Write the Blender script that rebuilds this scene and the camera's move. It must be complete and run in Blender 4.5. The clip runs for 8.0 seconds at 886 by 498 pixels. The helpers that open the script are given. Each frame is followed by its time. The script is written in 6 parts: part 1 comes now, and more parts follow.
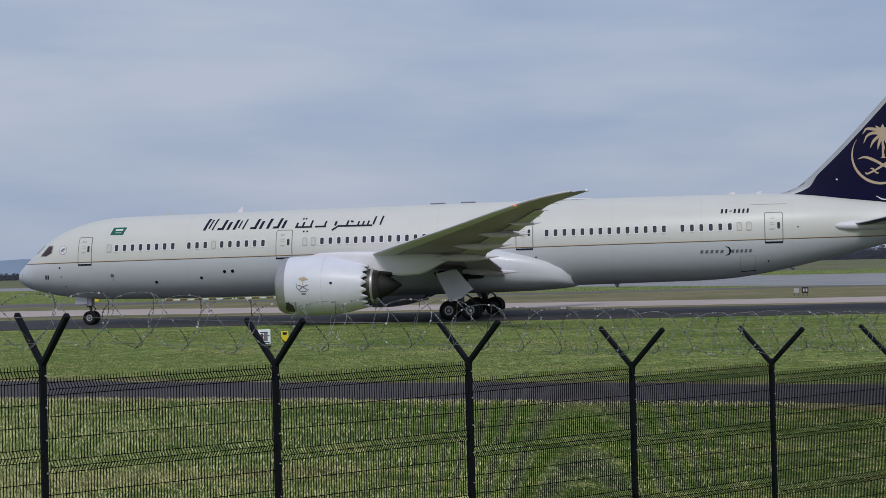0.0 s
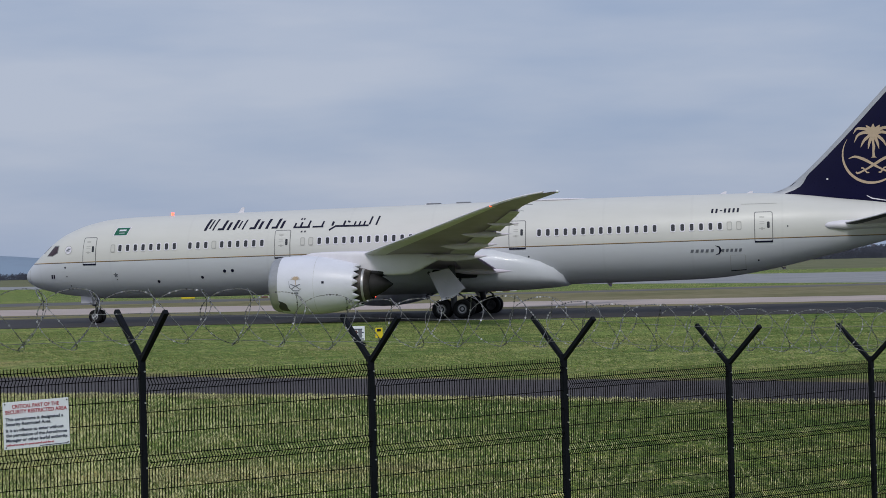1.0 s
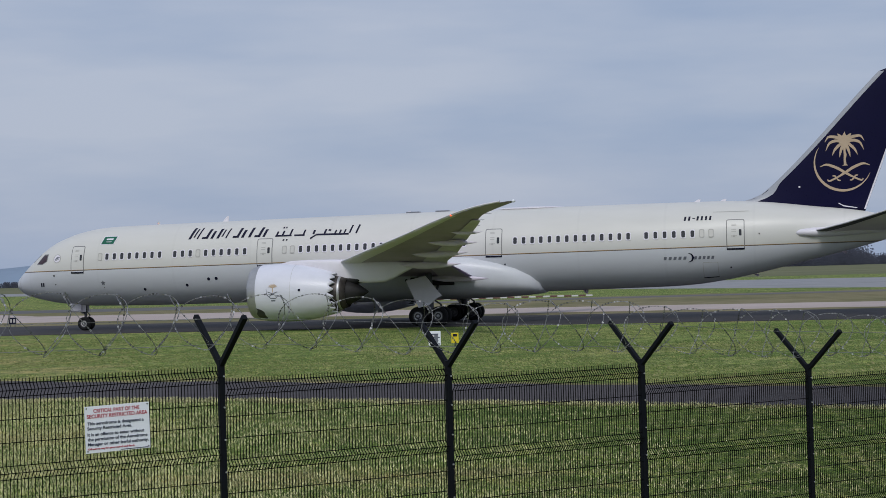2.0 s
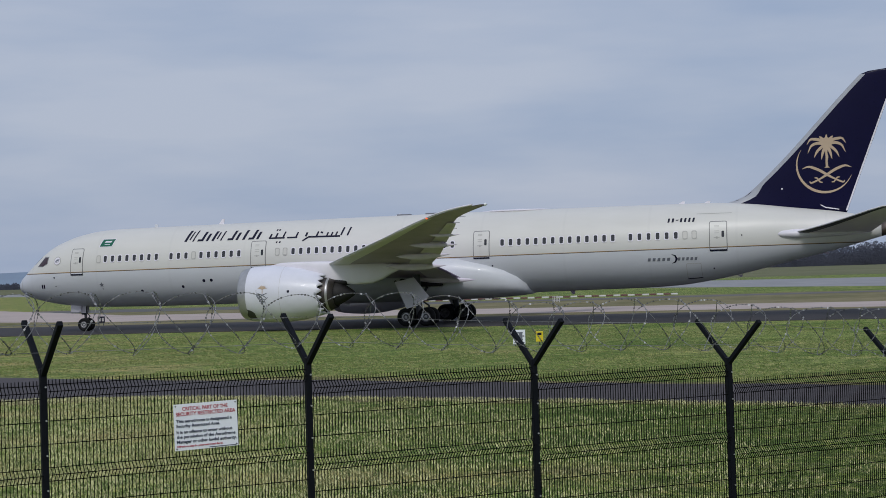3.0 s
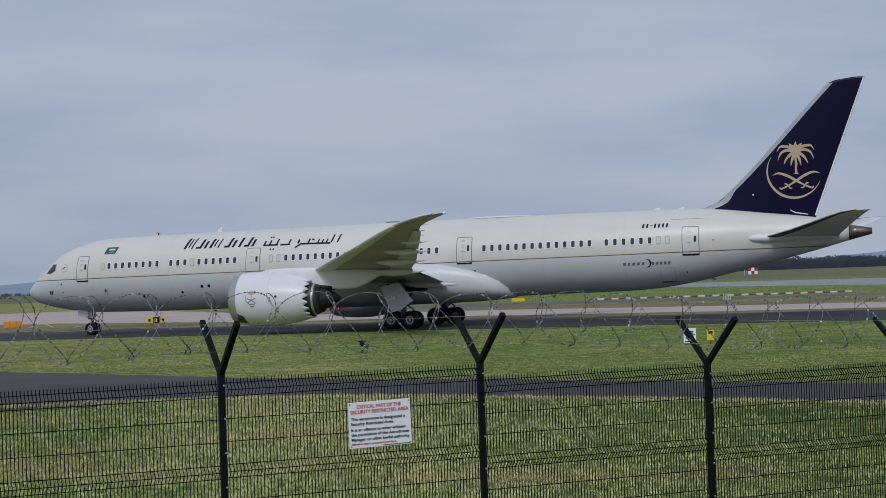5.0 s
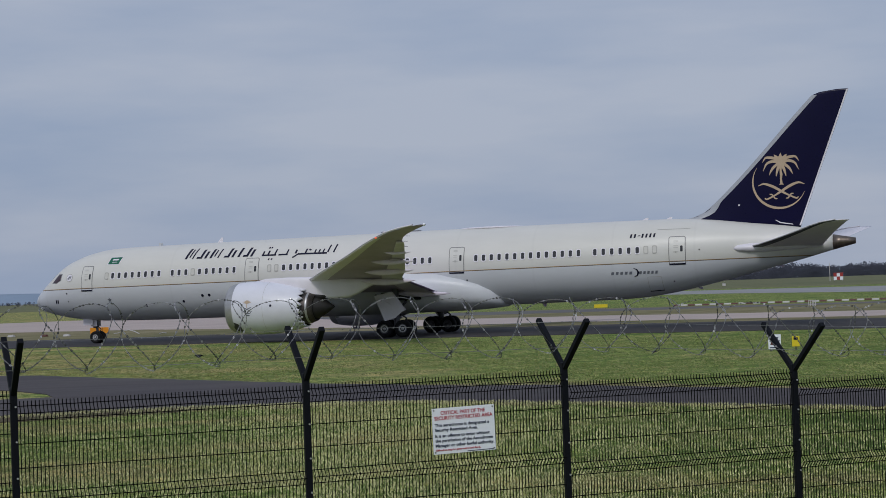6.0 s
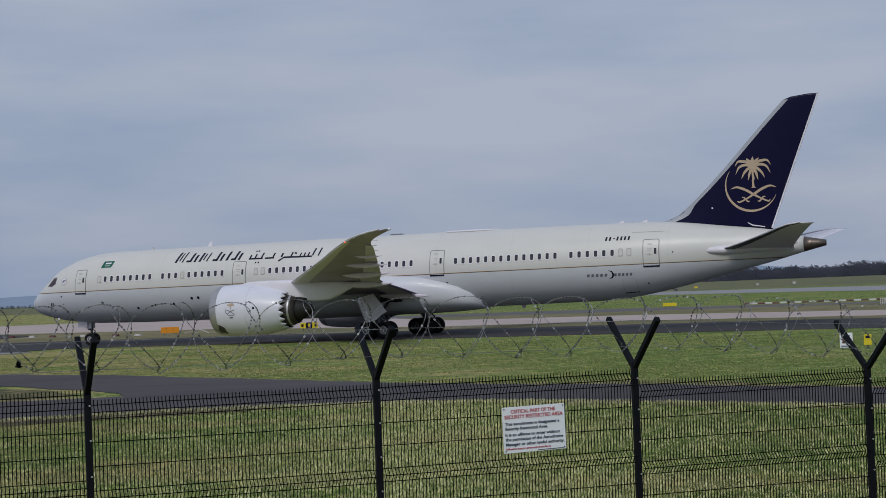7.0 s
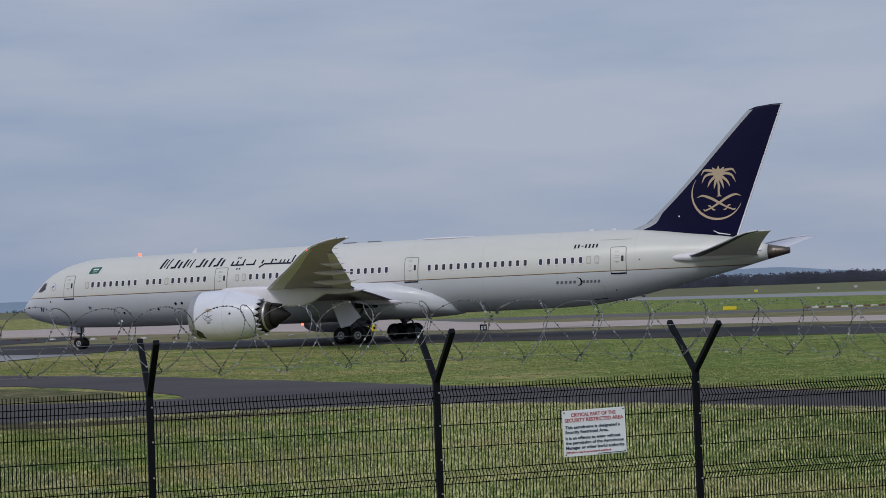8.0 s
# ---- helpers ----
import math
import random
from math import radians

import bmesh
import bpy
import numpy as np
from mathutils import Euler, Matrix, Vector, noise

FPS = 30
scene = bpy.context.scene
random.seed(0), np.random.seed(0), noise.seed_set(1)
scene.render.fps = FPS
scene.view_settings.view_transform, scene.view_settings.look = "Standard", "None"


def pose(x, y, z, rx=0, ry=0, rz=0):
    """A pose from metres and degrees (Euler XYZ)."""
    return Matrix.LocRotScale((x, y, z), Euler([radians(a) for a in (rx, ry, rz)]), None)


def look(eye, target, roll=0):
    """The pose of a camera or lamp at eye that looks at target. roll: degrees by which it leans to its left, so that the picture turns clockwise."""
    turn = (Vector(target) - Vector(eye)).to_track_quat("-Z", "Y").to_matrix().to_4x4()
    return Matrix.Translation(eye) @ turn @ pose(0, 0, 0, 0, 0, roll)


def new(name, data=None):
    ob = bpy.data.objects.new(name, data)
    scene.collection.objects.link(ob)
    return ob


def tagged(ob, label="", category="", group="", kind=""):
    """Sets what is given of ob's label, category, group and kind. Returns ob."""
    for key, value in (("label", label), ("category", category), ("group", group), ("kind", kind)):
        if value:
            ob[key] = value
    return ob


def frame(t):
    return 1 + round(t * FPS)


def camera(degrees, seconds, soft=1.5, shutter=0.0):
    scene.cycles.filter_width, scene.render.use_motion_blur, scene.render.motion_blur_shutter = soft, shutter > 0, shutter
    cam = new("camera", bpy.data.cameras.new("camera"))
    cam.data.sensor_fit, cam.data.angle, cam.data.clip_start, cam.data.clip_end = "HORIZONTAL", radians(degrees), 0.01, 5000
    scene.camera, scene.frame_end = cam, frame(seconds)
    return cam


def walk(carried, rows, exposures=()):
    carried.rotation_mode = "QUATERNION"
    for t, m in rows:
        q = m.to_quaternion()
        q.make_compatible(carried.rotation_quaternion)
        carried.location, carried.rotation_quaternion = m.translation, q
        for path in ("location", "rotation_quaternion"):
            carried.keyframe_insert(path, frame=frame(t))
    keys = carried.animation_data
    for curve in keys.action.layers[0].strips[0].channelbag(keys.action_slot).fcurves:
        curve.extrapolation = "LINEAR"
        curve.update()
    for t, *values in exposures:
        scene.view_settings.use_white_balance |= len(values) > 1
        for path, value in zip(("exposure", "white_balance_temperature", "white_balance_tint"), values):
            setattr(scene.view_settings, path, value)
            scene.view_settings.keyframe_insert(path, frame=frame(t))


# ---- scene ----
SECONDS = 8.0
cam = camera(29.29, SECONDS, soft=0.6)
# t, yaw, pitch, roll; the viewer pans with the aircraft and sways a hand's width
EYE = 3.593
PAN = [
    (0.0, -22.583, 0.623, 1.430), (0.5, -20.922, 0.602, 1.405), (1.0, -19.427, 0.598, 1.484),
    (1.5, -18.201, 0.733, 1.537), (1.7, -17.700, 0.785, 1.560), (2.8, -14.560, 0.870, 1.674), (3.0, -14.036, 0.871, 1.695), (3.5, -12.784, 0.858, 1.770),
    (4.0, -11.327, 0.865, 1.840), (4.5, -9.904, 0.895, 1.901), (5.0, -8.356, 1.018, 1.996), (5.2, -7.730, 1.060, 2.010), (6.3, -4.880, 1.395, 2.065),
    (6.5, -4.419, 1.415, 2.079), (7.0, -3.289, 1.374, 2.220), (7.5, -2.314, 1.434, 2.105),
    (8.0, -1.314, 1.551, 2.126),
]
walk(cam, [(t, pose(-0.01565 * (t - 4), 0, EYE - 0.0005 * (t - 4), 90 + pitch, roll, yaw)) for t, yaw, pitch, roll in PAN],
     exposures=[(0.0, 0.07), (1.5, 0.07), (3.5, 0.04), (5.0, 0.0), (6.5, -0.14), (8.0, -0.09)])

# ---- world and sun: a bright overcast day ----
world = bpy.data.worlds.new("overcast_sky")
scene.world = world
world.use_nodes = True
wn, wl = world.node_tree.nodes, world.node_tree.links
wn.clear()
w_out = wn.new("ShaderNodeOutputWorld")
w_bg = wn.new("ShaderNodeBackground")
w_sky = wn.new("ShaderNodeTexSky")
w_sky.sky_type = "NISHITA"
w_sky.sun_disc = False
w_sky.sun_elevation = radians(42)
w_sky.sun_rotation = radians(200)
w_sky.air_density, w_sky.dust_density = 1.0, 3.0
w_co = wn.new("ShaderNodeTexCoord")
w_map = wn.new("ShaderNodeMapping")
w_map.inputs["Scale"].default_value = (2.0, 2.0, 10.0)
w_n1 = wn.new("ShaderNodeTexNoise")
w_n1.inputs["Scale"].default_value = 2.2
w_n1.inputs["Detail"].default_value = 5.0
w_n1.inputs["Roughness"].default_value = 0.5
w_ramp = wn.new("ShaderNodeValToRGB")
w_ramp.color_ramp.elements[0].position, w_ramp.color_ramp.elements[0].color = 0.34, (3.42, 4.28, 6.05, 1)
w_ramp.color_ramp.elements[1].position, w_ramp.color_ramp.elements[1].color = 0.68, (4.90, 5.45, 6.75, 1)
w_mix = wn.new("ShaderNodeMix")
w_mix.data_type = "RGBA"
w_mix.inputs[0].default_value = 0.88
wl.new(w_co.outputs["Generated"], w_map.inputs["Vector"])
wl.new(w_map.outputs[0], w_n1.inputs["Vector"])
wl.new(w_n1.outputs["Fac"], w_ramp.inputs[0])
wl.new(w_sky.outputs[0], w_mix.inputs[6])
wl.new(w_ramp.outputs[0], w_mix.inputs[7])
wl.new(w_mix.outputs[2], w_bg.inputs["Color"])
w_bg.inputs["Strength"].default_value = 0.09
wl.new(w_bg.outputs[0], w_out.inputs["Surface"])

sun_data = bpy.data.lights.new("sun", "SUN")
sun_data.energy, sun_data.angle, sun_data.color = 1.3, radians(14), (1.0, 0.985, 0.975)
sun = new("sun", sun_data)
sun.matrix_world = look((0, 0, 60), (25, 60, 0)) 


# ---- materials ----
def material(name, build):
    m = bpy.data.materials.new(name)
    m.use_nodes = True
    t = m.node_tree
    build(t, t.nodes, t.links, t.nodes["Principled BSDF"])
    return m


def coords(N, L, scale=(1, 1, 1)):
    c, mp = N.new("ShaderNodeTexCoord"), N.new("ShaderNodeMapping")
    mp.inputs["Scale"].default_value = scale
    L.new(c.outputs["Object"], mp.inputs["Vector"])
    return mp.outputs[0]


def noise_tex(N, L, vec, scale, detail=3.0, rough=0.55):
    n = N.new("ShaderNodeTexNoise")
    n.inputs["Scale"].default_value, n.inputs["Detail"].default_value, n.inputs["Roughness"].default_value = scale, detail, rough
    L.new(vec, n.inputs["Vector"])
    return n.outputs["Fac"]


def ramp(N, L, fac, stops, constant=False):
    r = N.new("ShaderNodeValToRGB")
    cr = r.color_ramp
    while len(cr.elements) < len(stops):
        cr.elements.new(0.5)
    for e, (pos, col) in zip(cr.elements, stops):
        e.position, e.color = pos, (*col, 1)
    if constant:
        cr.interpolation = "CONSTANT"
    L.new(fac, r.inputs[0])
    return r.outputs[0]


def mix(N, L, fac, a, b, kind="MIX"):
    m = N.new("ShaderNodeMix")
    m.data_type, m.blend_type = "RGBA", kind
    for sock, v in ((m.inputs[0], fac), (m.inputs[6], a), (m.inputs[7], b)):
        if isinstance(v, (int, float)):
            sock.default_value = v
        elif isinstance(v, tuple):
            sock.default_value = (*v, 1)
        else:
            L.new(v, sock)
    return m.outputs[2]


def bump(N, L, b, height, strength, dist):
    n = N.new("ShaderNodeBump")
    n.inputs["Strength"].default_value, n.inputs["Distance"].default_value = strength, dist
    L.new(height, n.inputs["Height"])
    L.new(n.outputs[0], b.inputs["Normal"])


def plain(name, col, rough=0.5, metal=0.0, var=0.12, scale=3.0, coat=0.0, relief=0.0, spec=0.5):
    """A surface of one paint or metal, with broad stains and fine grain."""
    def build(t, N, L, b):
        v = coords(N, L)
        broad, fine = noise_tex(N, L, v, scale, 4), noise_tex(N, L, v, scale * 14, 3)
        dark, light = tuple(c * (1 - var) for c in col), tuple(min(1, c * (1 + var * 0.6)) for c in col)
        c = ramp(N, L, broad, [(0.3, dark), (0.7, light)])
        c = mix(N, L, 0.25, c, ramp(N, L, fine, [(0.3, dark), (0.7, light)]))
        L.new(c, b.inputs["Base Color"])
        b.inputs["Metallic"].default_value = metal
        L.new(ramp(N, L, fine, [(0.2, (rough * 0.85,) * 3), (0.8, (min(1, rough * 1.15),) * 3)]), b.inputs["Roughness"])
        b.inputs["Coat Weight"].default_value = coat
        b.inputs["Specular IOR Level"].default_value = spec
        if relief:
            bump(N, L, b, fine, 0.5, relief)
    return material(name, build)


def glow(name, col, strength):
    def build(t, N, L, b):
        b.inputs["Base Color"].default_value = (*col, 1)
        b.inputs["Emission Color"].default_value = (*col, 1)
        b.inputs["Emission Strength"].default_value = strength
    return material(name, build)


def grass_build():
    def build(t, N, L, b):
        v = coords(N, L)
        big, mid = noise_tex(N, L, v, 0.045, 4), noise_tex(N, L, v, 0.33, 5, 0.62)
        clump, fine = noise_tex(N, L, v, 2.6, 4, 0.65), noise_tex(N, L, v, 22.0, 3, 0.7)
        c = ramp(N, L, big, [(0.38, (0.092, 0.152, 0.034)), (0.52, (0.140, 0.190, 0.050)), (0.64, (0.275, 0.235, 0.110))])
        c = mix(N, L, 0.62, c, ramp(N, L, mid, [(0.34, (0.052, 0.090, 0.022)), (0.50, (0.135, 0.192, 0.046)), (0.62, (0.225, 0.225, 0.085)), (0.72, (0.40, 0.345, 0.18))]))
        c = mix(N, L, 0.40, c, ramp(N, L, clump, [(0.34, (0.036, 0.060, 0.016)), (0.5, (0.130, 0.175, 0.046)), (0.64, (0.50, 0.43, 0.25))]))
        patch = noise_tex(N, L, coords(N, L, (0.6, 1.0, 1.0)), 0.19, 6, 0.62)
        # the field is drier towards the taxiway junction
        sep, dry, total = N.new("ShaderNodeSeparateXYZ"), N.new("ShaderNodeMapRange"), N.new("ShaderNodeMath")
        L.new(v, sep.inputs[0])
        for key, val in (("From Min", -15.0), ("From Max", 30.0), ("To Min", 0.125), ("To Max", -0.05)):
            dry.inputs[key].default_value = val
        L.new(sep.outputs["X"], dry.inputs["Value"])
        total.operation = "ADD"
        L.new(patch, total.inputs[0])
        L.new(dry.outputs[0], total.inputs[1])
        patch = total.outputs[0]
        c = mix(N, L, ramp(N, L, patch, [(0.55, (0, 0, 0)), (0.68, (0.75, 0.75, 0.75))]), c, (0.30, 0.245, 0.125))
        c = mix(N, L, ramp(N, L, patch, [(0.34, (0.7, 0.7, 0.7)), (0.46, (0, 0, 0))]), c, (0.062, 0.115, 0.024))
        c = mix(N, L, 0.8, c, ramp(N, L, fine, [(0.37, (0.10, 0.125, 0.095)), (0.5, (0.90, 0.95, 0.85)), (0.63, (3.0, 2.7, 2.1))]), "MULTIPLY")
        streak = noise_tex(N, L, v, 1.1, 5, 0.72)
        c = mix(N, L, 0.75, c, ramp(N, L, streak, [(0.34, (0.42, 0.50, 0.40)), (0.5, (0.98, 1.0, 0.95)), (0.66, (1.75, 1.55, 1.35))]), "MULTIPLY")
        c = mix(N, L, 1.0, c, (1.04, 1.07, 1.12), "MULTIPLY")
        L.new(c, b.inputs["Base Color"])
        b.inputs["Roughness"].default_value = 0.95
        b.inputs["Specular IOR Level"].default_value = 0.1
        bump(N, L, b, fine, 0.7, 0.03)
    return build


def paving(name, col, stain, patch, joint=0.0):
    """Rolled asphalt or slab concrete with tyre marks and repairs."""
    def build(t, N, L, b):
        v = coords(N, L)
        vs = coords(N, L, (0.25, 1.6, 1))
        big, streak, fine = noise_tex(N, L, v, 0.09, 4), noise_tex(N, L, vs, 0.5, 3), noise_tex(N, L, v, 18, 3)
        c = ramp(N, L, big, [(0.35, col), (0.65, patch)])
        c = mix(N, L, 0.35, c, ramp(N, L, streak, [(0.4, stain), (0.6, col)]))
        c = mix(N, L, 0.3, c, ramp(N, L, fine, [(0.3, (0.4, 0.4, 0.4)), (0.7, (1, 1, 1))]), "MULTIPLY")
        L.new(c, b.inputs["Base Color"])
        b.inputs["Roughness"].default_value = 0.85
        b.inputs["Specular IOR Level"].default_value = 0.25
        bump(N, L, b, fine, 0.4, 0.01)
    return material(name, build)


def livery_build(t, N, L, b):
    """Cream upper body, pale grey lower body, a thin gold line over a dark one between them, faint panel dirt."""
    c = N.new("ShaderNodeTexCoord")
    s = N.new("ShaderNodeSeparateXYZ")
    L.new(c.outputs["Object"], s.inputs[0])
    slope = N.new("ShaderNodeMath")
    slope.operation, slope.inputs[1].default_value = "MULTIPLY", -0.0068
    L.new(s.outputs["X"], slope.inputs[0])
    h = N.new("ShaderNodeMath")
    h.operation = "ADD"
    L.new(s.outputs["Z"], h.inputs[0])
    L.new(slope.outputs[0], h.inputs[1])
    h2 = N.new("ShaderNodeMath")
    h2.operation, h2.inputs[1].default_value = "SUBTRACT", 4.14
    L.new(h.outputs[0], h2.inputs[0])
    lower, upper = (0.635, 0.652, 0.690), (0.672, 0.660, 0.618)
    paint = ramp(N, L, h2.outputs[0], [(0.0, lower), (0.495, (0.10, 0.075, 0.055)), (0.540, (0.48, 0.31, 0.13)), (0.570, upper)], True)
    v = coords(N, L, (0.4, 1, 1.4))
    broad, fine = noise_tex(N, L, v, 0.8, 5), noise_tex(N, L, v, 9, 3)
    paint = mix(N, L, 0.12, paint, ramp(N, L, broad, [(0.3, (0.55, 0.55, 0.53)), (0.7, (1, 1, 1))]), "MULTIPLY")
    # ring and skin joints every few metres along the body
    w = N.new("ShaderNodeTexWave")
    w.wave_type, w.bands_direction = "BANDS", "X"
    w.inputs["Scale"].default_value = 0.052
    L.new(c.outputs["Object"], w.inputs["Vector"])
    paint = mix(N, L, 0.05, paint, ramp(N, L, w.outputs["Fac"], [(0.0, (0.45, 0.45, 0.45)), (0.0012, (1, 1, 1))]), "MULTIPLY")
    L.new(paint, b.inputs["Base Color"])
    L.new(ramp(N, L, fine, [(0.2, (0.36, 0.36, 0.36)), (0.8, (0.48, 0.48, 0.48))]), b.inputs["Roughness"])
    b.inputs["Coat Weight"].default_value = 0.05
    b.inputs["Coat Roughness"].default_value = 0.2


M_GRASS = material("grass_turf", grass_build())
def dry_build(t, N, L, b):
    v = coords(N, L)
    big, mid, fine = noise_tex(N, L, v, 0.05, 4), noise_tex(N, L, v, 0.4, 5, 0.6), noise_tex(N, L, v, 6.0, 4, 0.7)
    c = ramp(N, L, big, [(0.35, (0.150, 0.150, 0.062)), (0.5, (0.235, 0.205, 0.108)), (0.66, (0.300, 0.255, 0.150))])
    c = mix(N, L, 0.4, c, ramp(N, L, mid, [(0.35, (0.10, 0.105, 0.042)), (0.65, (0.30, 0.26, 0.15))]))
    c = mix(N, L, 0.3, c, ramp(N, L, fine, [(0.3, (0.4, 0.4, 0.4)), (0.7, (1, 1, 1))]), "MULTIPLY")
    L.new(c, b.inputs["Base Color"])
    b.inputs["Roughness"].default_value = 0.95
    b.inputs["Specular IOR Level"].default_value = 0.1


M_DRY = material("dry_winter_grass", dry_build)
def far_grass_build(t, N, L, b):
    v = coords(N, L, (0.3, 1, 1))
    big, mid = noise_tex(N, L, v, 0.02, 4), noise_tex(N, L, v, 0.12, 5, 0.6)
    c = ramp(N, L, big, [(0.38, (0.105, 0.130, 0.060)), (0.6, (0.185, 0.180, 0.100))])
    c = mix(N, L, 0.45, c, ramp(N, L, mid, [(0.35, (0.08, 0.10, 0.045)), (0.65, (0.25, 0.225, 0.135))]))
    L.new(c, b.inputs["Base Color"])
    b.inputs["Roughness"].default_value = 0.95
    b.inputs["Specular IOR Level"].default_value = 0.1


M_FARGRASS = material("distant_winter_grass", far_grass_build)
def verge_build(t, N, L, b):
    v = coords(N, L)
    mid, fine = noise_tex(N, L, v, 0.7, 5, 0.65), noise_tex(N, L, v, 14.0, 3, 0.7)
    c = ramp(N, L, mid, [(0.36, (0.085, 0.105, 0.035)), (0.5, (0.215, 0.195, 0.095)), (0.64, (0.36, 0.31, 0.18))])
    c = mix(N, L, 0.6, c, ramp(N, L, fine, [(0.35, (0.35, 0.35, 0.33)), (0.65, (1.5, 1.45, 1.3))]), "MULTIPLY")
    L.new(c, b.inputs["Base Color"])
    b.inputs["Roughness"].default_value = 0.95
    b.inputs["Specular IOR Level"].default_value = 0.1


M_VERGE = material("muddy_verge_grass", verge_build)
def rank_build(t, N, L, b):
    v = coords(N, L)
    mid, fine = noise_tex(N, L, v, 0.9, 5, 0.7), noise_tex(N, L, v, 9.0, 3, 0.7)
    c = ramp(N, L, mid, [(0.36, (0.055, 0.070, 0.028)), (0.5, (0.125, 0.120, 0.058)), (0.66, (0.25, 0.21, 0.12))])
    c = mix(N, L, 0.6, c, ramp(N, L, fine, [(0.35, (0.35, 0.35, 0.33)), (0.65, (1.5, 1.45, 1.3))]), "MULTIPLY")
    L.new(c, b.inputs["Base Color"])
    b.inputs["Roughness"].default_value = 0.95
    b.inputs["Specular IOR Level"].default_value = 0.1


M_RANK = material("rank_muddy_grass", rank_build)
M_SOIL = plain("bare_trodden_soil", (0.105, 0.080, 0.052), 0.95, 0, 0.5, 0.8, relief=0.02, spec=0.1)
M_BLADE = plain("grass_blade", (0.116, 0.168, 0.045), 0.9, 0, 0.55, 0.4)
M_STRAW = plain("dry_grass_blade", (0.70, 0.68, 0.35), 0.9, 0, 0.35, 0.6)
def tuft_build(t, N, L, b):
    """Field clumps from dark green through fresh green to straw, each of its own tone."""
    g = N.new("ShaderNodeNewGeometry")
    c = ramp(N, L, g.outputs["Random Per Island"], [(0.0, (0.080, 0.110, 0.034)), (0.35, (0.110, 0.150, 0.042)), (0.7, (0.150, 0.180, 0.058)), (0.9, (0.22, 0.21, 0.09)), (1.0, (0.34, 0.31, 0.16))])
    c = mix(N, L, 0.5, c, ramp(N, L, noise_tex(N, L, coords(N, L), 0.15, 4), [(0.35, (0.6, 0.75, 0.5)), (0.65, (1.4, 1.3, 1.2))]), "MULTIPLY")
    # drier towards the taxiway junction
    sep, dry = N.new("ShaderNodeSeparateXYZ"), N.new("ShaderNodeMapRange")
    L.new(coords(N, L), sep.inputs[0])
    for key, val in (("From Min", -18.0), ("From Max", 16.0), ("To Min", 0.65), ("To Max", 0.0)):
        dry.inputs[key].default_value = val
    L.new(sep.outputs["X"], dry.inputs["Value"])
    c = mix(N, L, dry.outputs[0], c, mix(N, L, 1.0, c, (1.25, 0.92, 0.95), "MULTIPLY"))
    L.new(c, b.inputs["Base Color"])
    b.inputs["Roughness"].default_value = 0.95
    b.inputs["Specular IOR Level"].default_value = 0.1


M_TUFT = material("field_tufts", tuft_build)
M_ASPHALT = paving("taxiway_asphalt", (0.050, 0.046, 0.049), (0.022, 0.020, 0.022), (0.066, 0.060, 0.061))
M_TRACK = paving("perimeter_asphalt", (0.078, 0.068, 0.072), (0.036, 0.031, 0.032), (0.108, 0.093, 0.092))
M_CONCRETE = paving("pink_concrete", (0.50, 0.41, 0.37), (0.36, 0.30, 0.275), (0.58, 0.485, 0.44))
M_FARPAVE = paving("runway_concrete", (0.30, 0.30, 0.305), (0.19, 0.19, 0.20), (0.40, 0.40, 0.40))
M_MIDPAVE = paving("grey_taxiway", (0.13, 0.125, 0.125), (0.09, 0.088, 0.088), (0.16, 0.155, 0.15))
M_LIVERY = material("aircraft_livery", livery_build)
M_WHITE = plain("white_aircraft_paint", (0.77, 0.74, 0.79), 0.42, 0, 0.06, 0.9, 0.04)
M_COWL = plain("bluish_white_cowl_paint", (0.725, 0.73, 0.795), 0.40, 0, 0.06, 0.9, 0.05)
M_FAIRING = plain("pale_grey_fairing_paint", (0.62, 0.635, 0.66), 0.42, 0, 0.07, 0.9, 0.08)
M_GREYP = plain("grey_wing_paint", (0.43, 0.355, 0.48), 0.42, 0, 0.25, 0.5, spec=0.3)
M_TAILP = plain("grey_tailplane_paint", (0.86, 0.80, 0.87), 0.45, 0, 0.10, 0.8)
M_DARKGREY = plain("dark_grey_coat", (0.055, 0.052, 0.058), 0.45, 0, 0.25, 1.5)
M_EDGE = plain("bare_leading_edge", (0.40, 0.41, 0.44), 0.35, 0.2, 0.12, 1.2)
M_FLAPP = plain("pale_flap_paint", (0.66, 0.60, 0.68), 0.45, 0, 0.14, 1.2)
M_NAVY = plain("navy_tail_paint", (0.0040, 0.0034, 0.030), 0.3, 0, 0.10, 0.7, 0.0, spec=0.16)
M_GOLD = plain("gold_emblem_paint", (0.51, 0.385, 0.265), 0.4, 0, 0.06)
M_INK = plain("navy_lettering", (0.007, 0.007, 0.026), 0.4, 0, 0.05, spec=0.25)
M_GREYINK = plain("grey_lettering", (0.16, 0.17, 0.20), 0.4, 0, 0.05)
M_LINE = plain("door_seam", (0.20, 0.20, 0.20), 0.5, 0, 0.1)
M_FLAG = plain("flag_green", (0.005, 0.115, 0.062), 0.35, 0, 0.05)
M_PANE = plain("dark_cabin_window", (0.042, 0.043, 0.048), 0.08, 0, 0.2)
M_SHADE = plain("blind_cabin_window", (0.60, 0.585, 0.54), 0.35, 0, 0.05)
M_GLASS = plain("cockpit_glass", (0.045, 0.020, 0.026), 0.06, 0, 0.3)
M_LIP = plain("polished_inlet_lip", (0.46, 0.455, 0.46), 0.42, 0.6, 0.2, 1.5)
M_NOZZLE = plain("heat_stained_nozzle", (0.085, 0.074, 0.070), 0.45, 0.6, 0.5, 2.0)
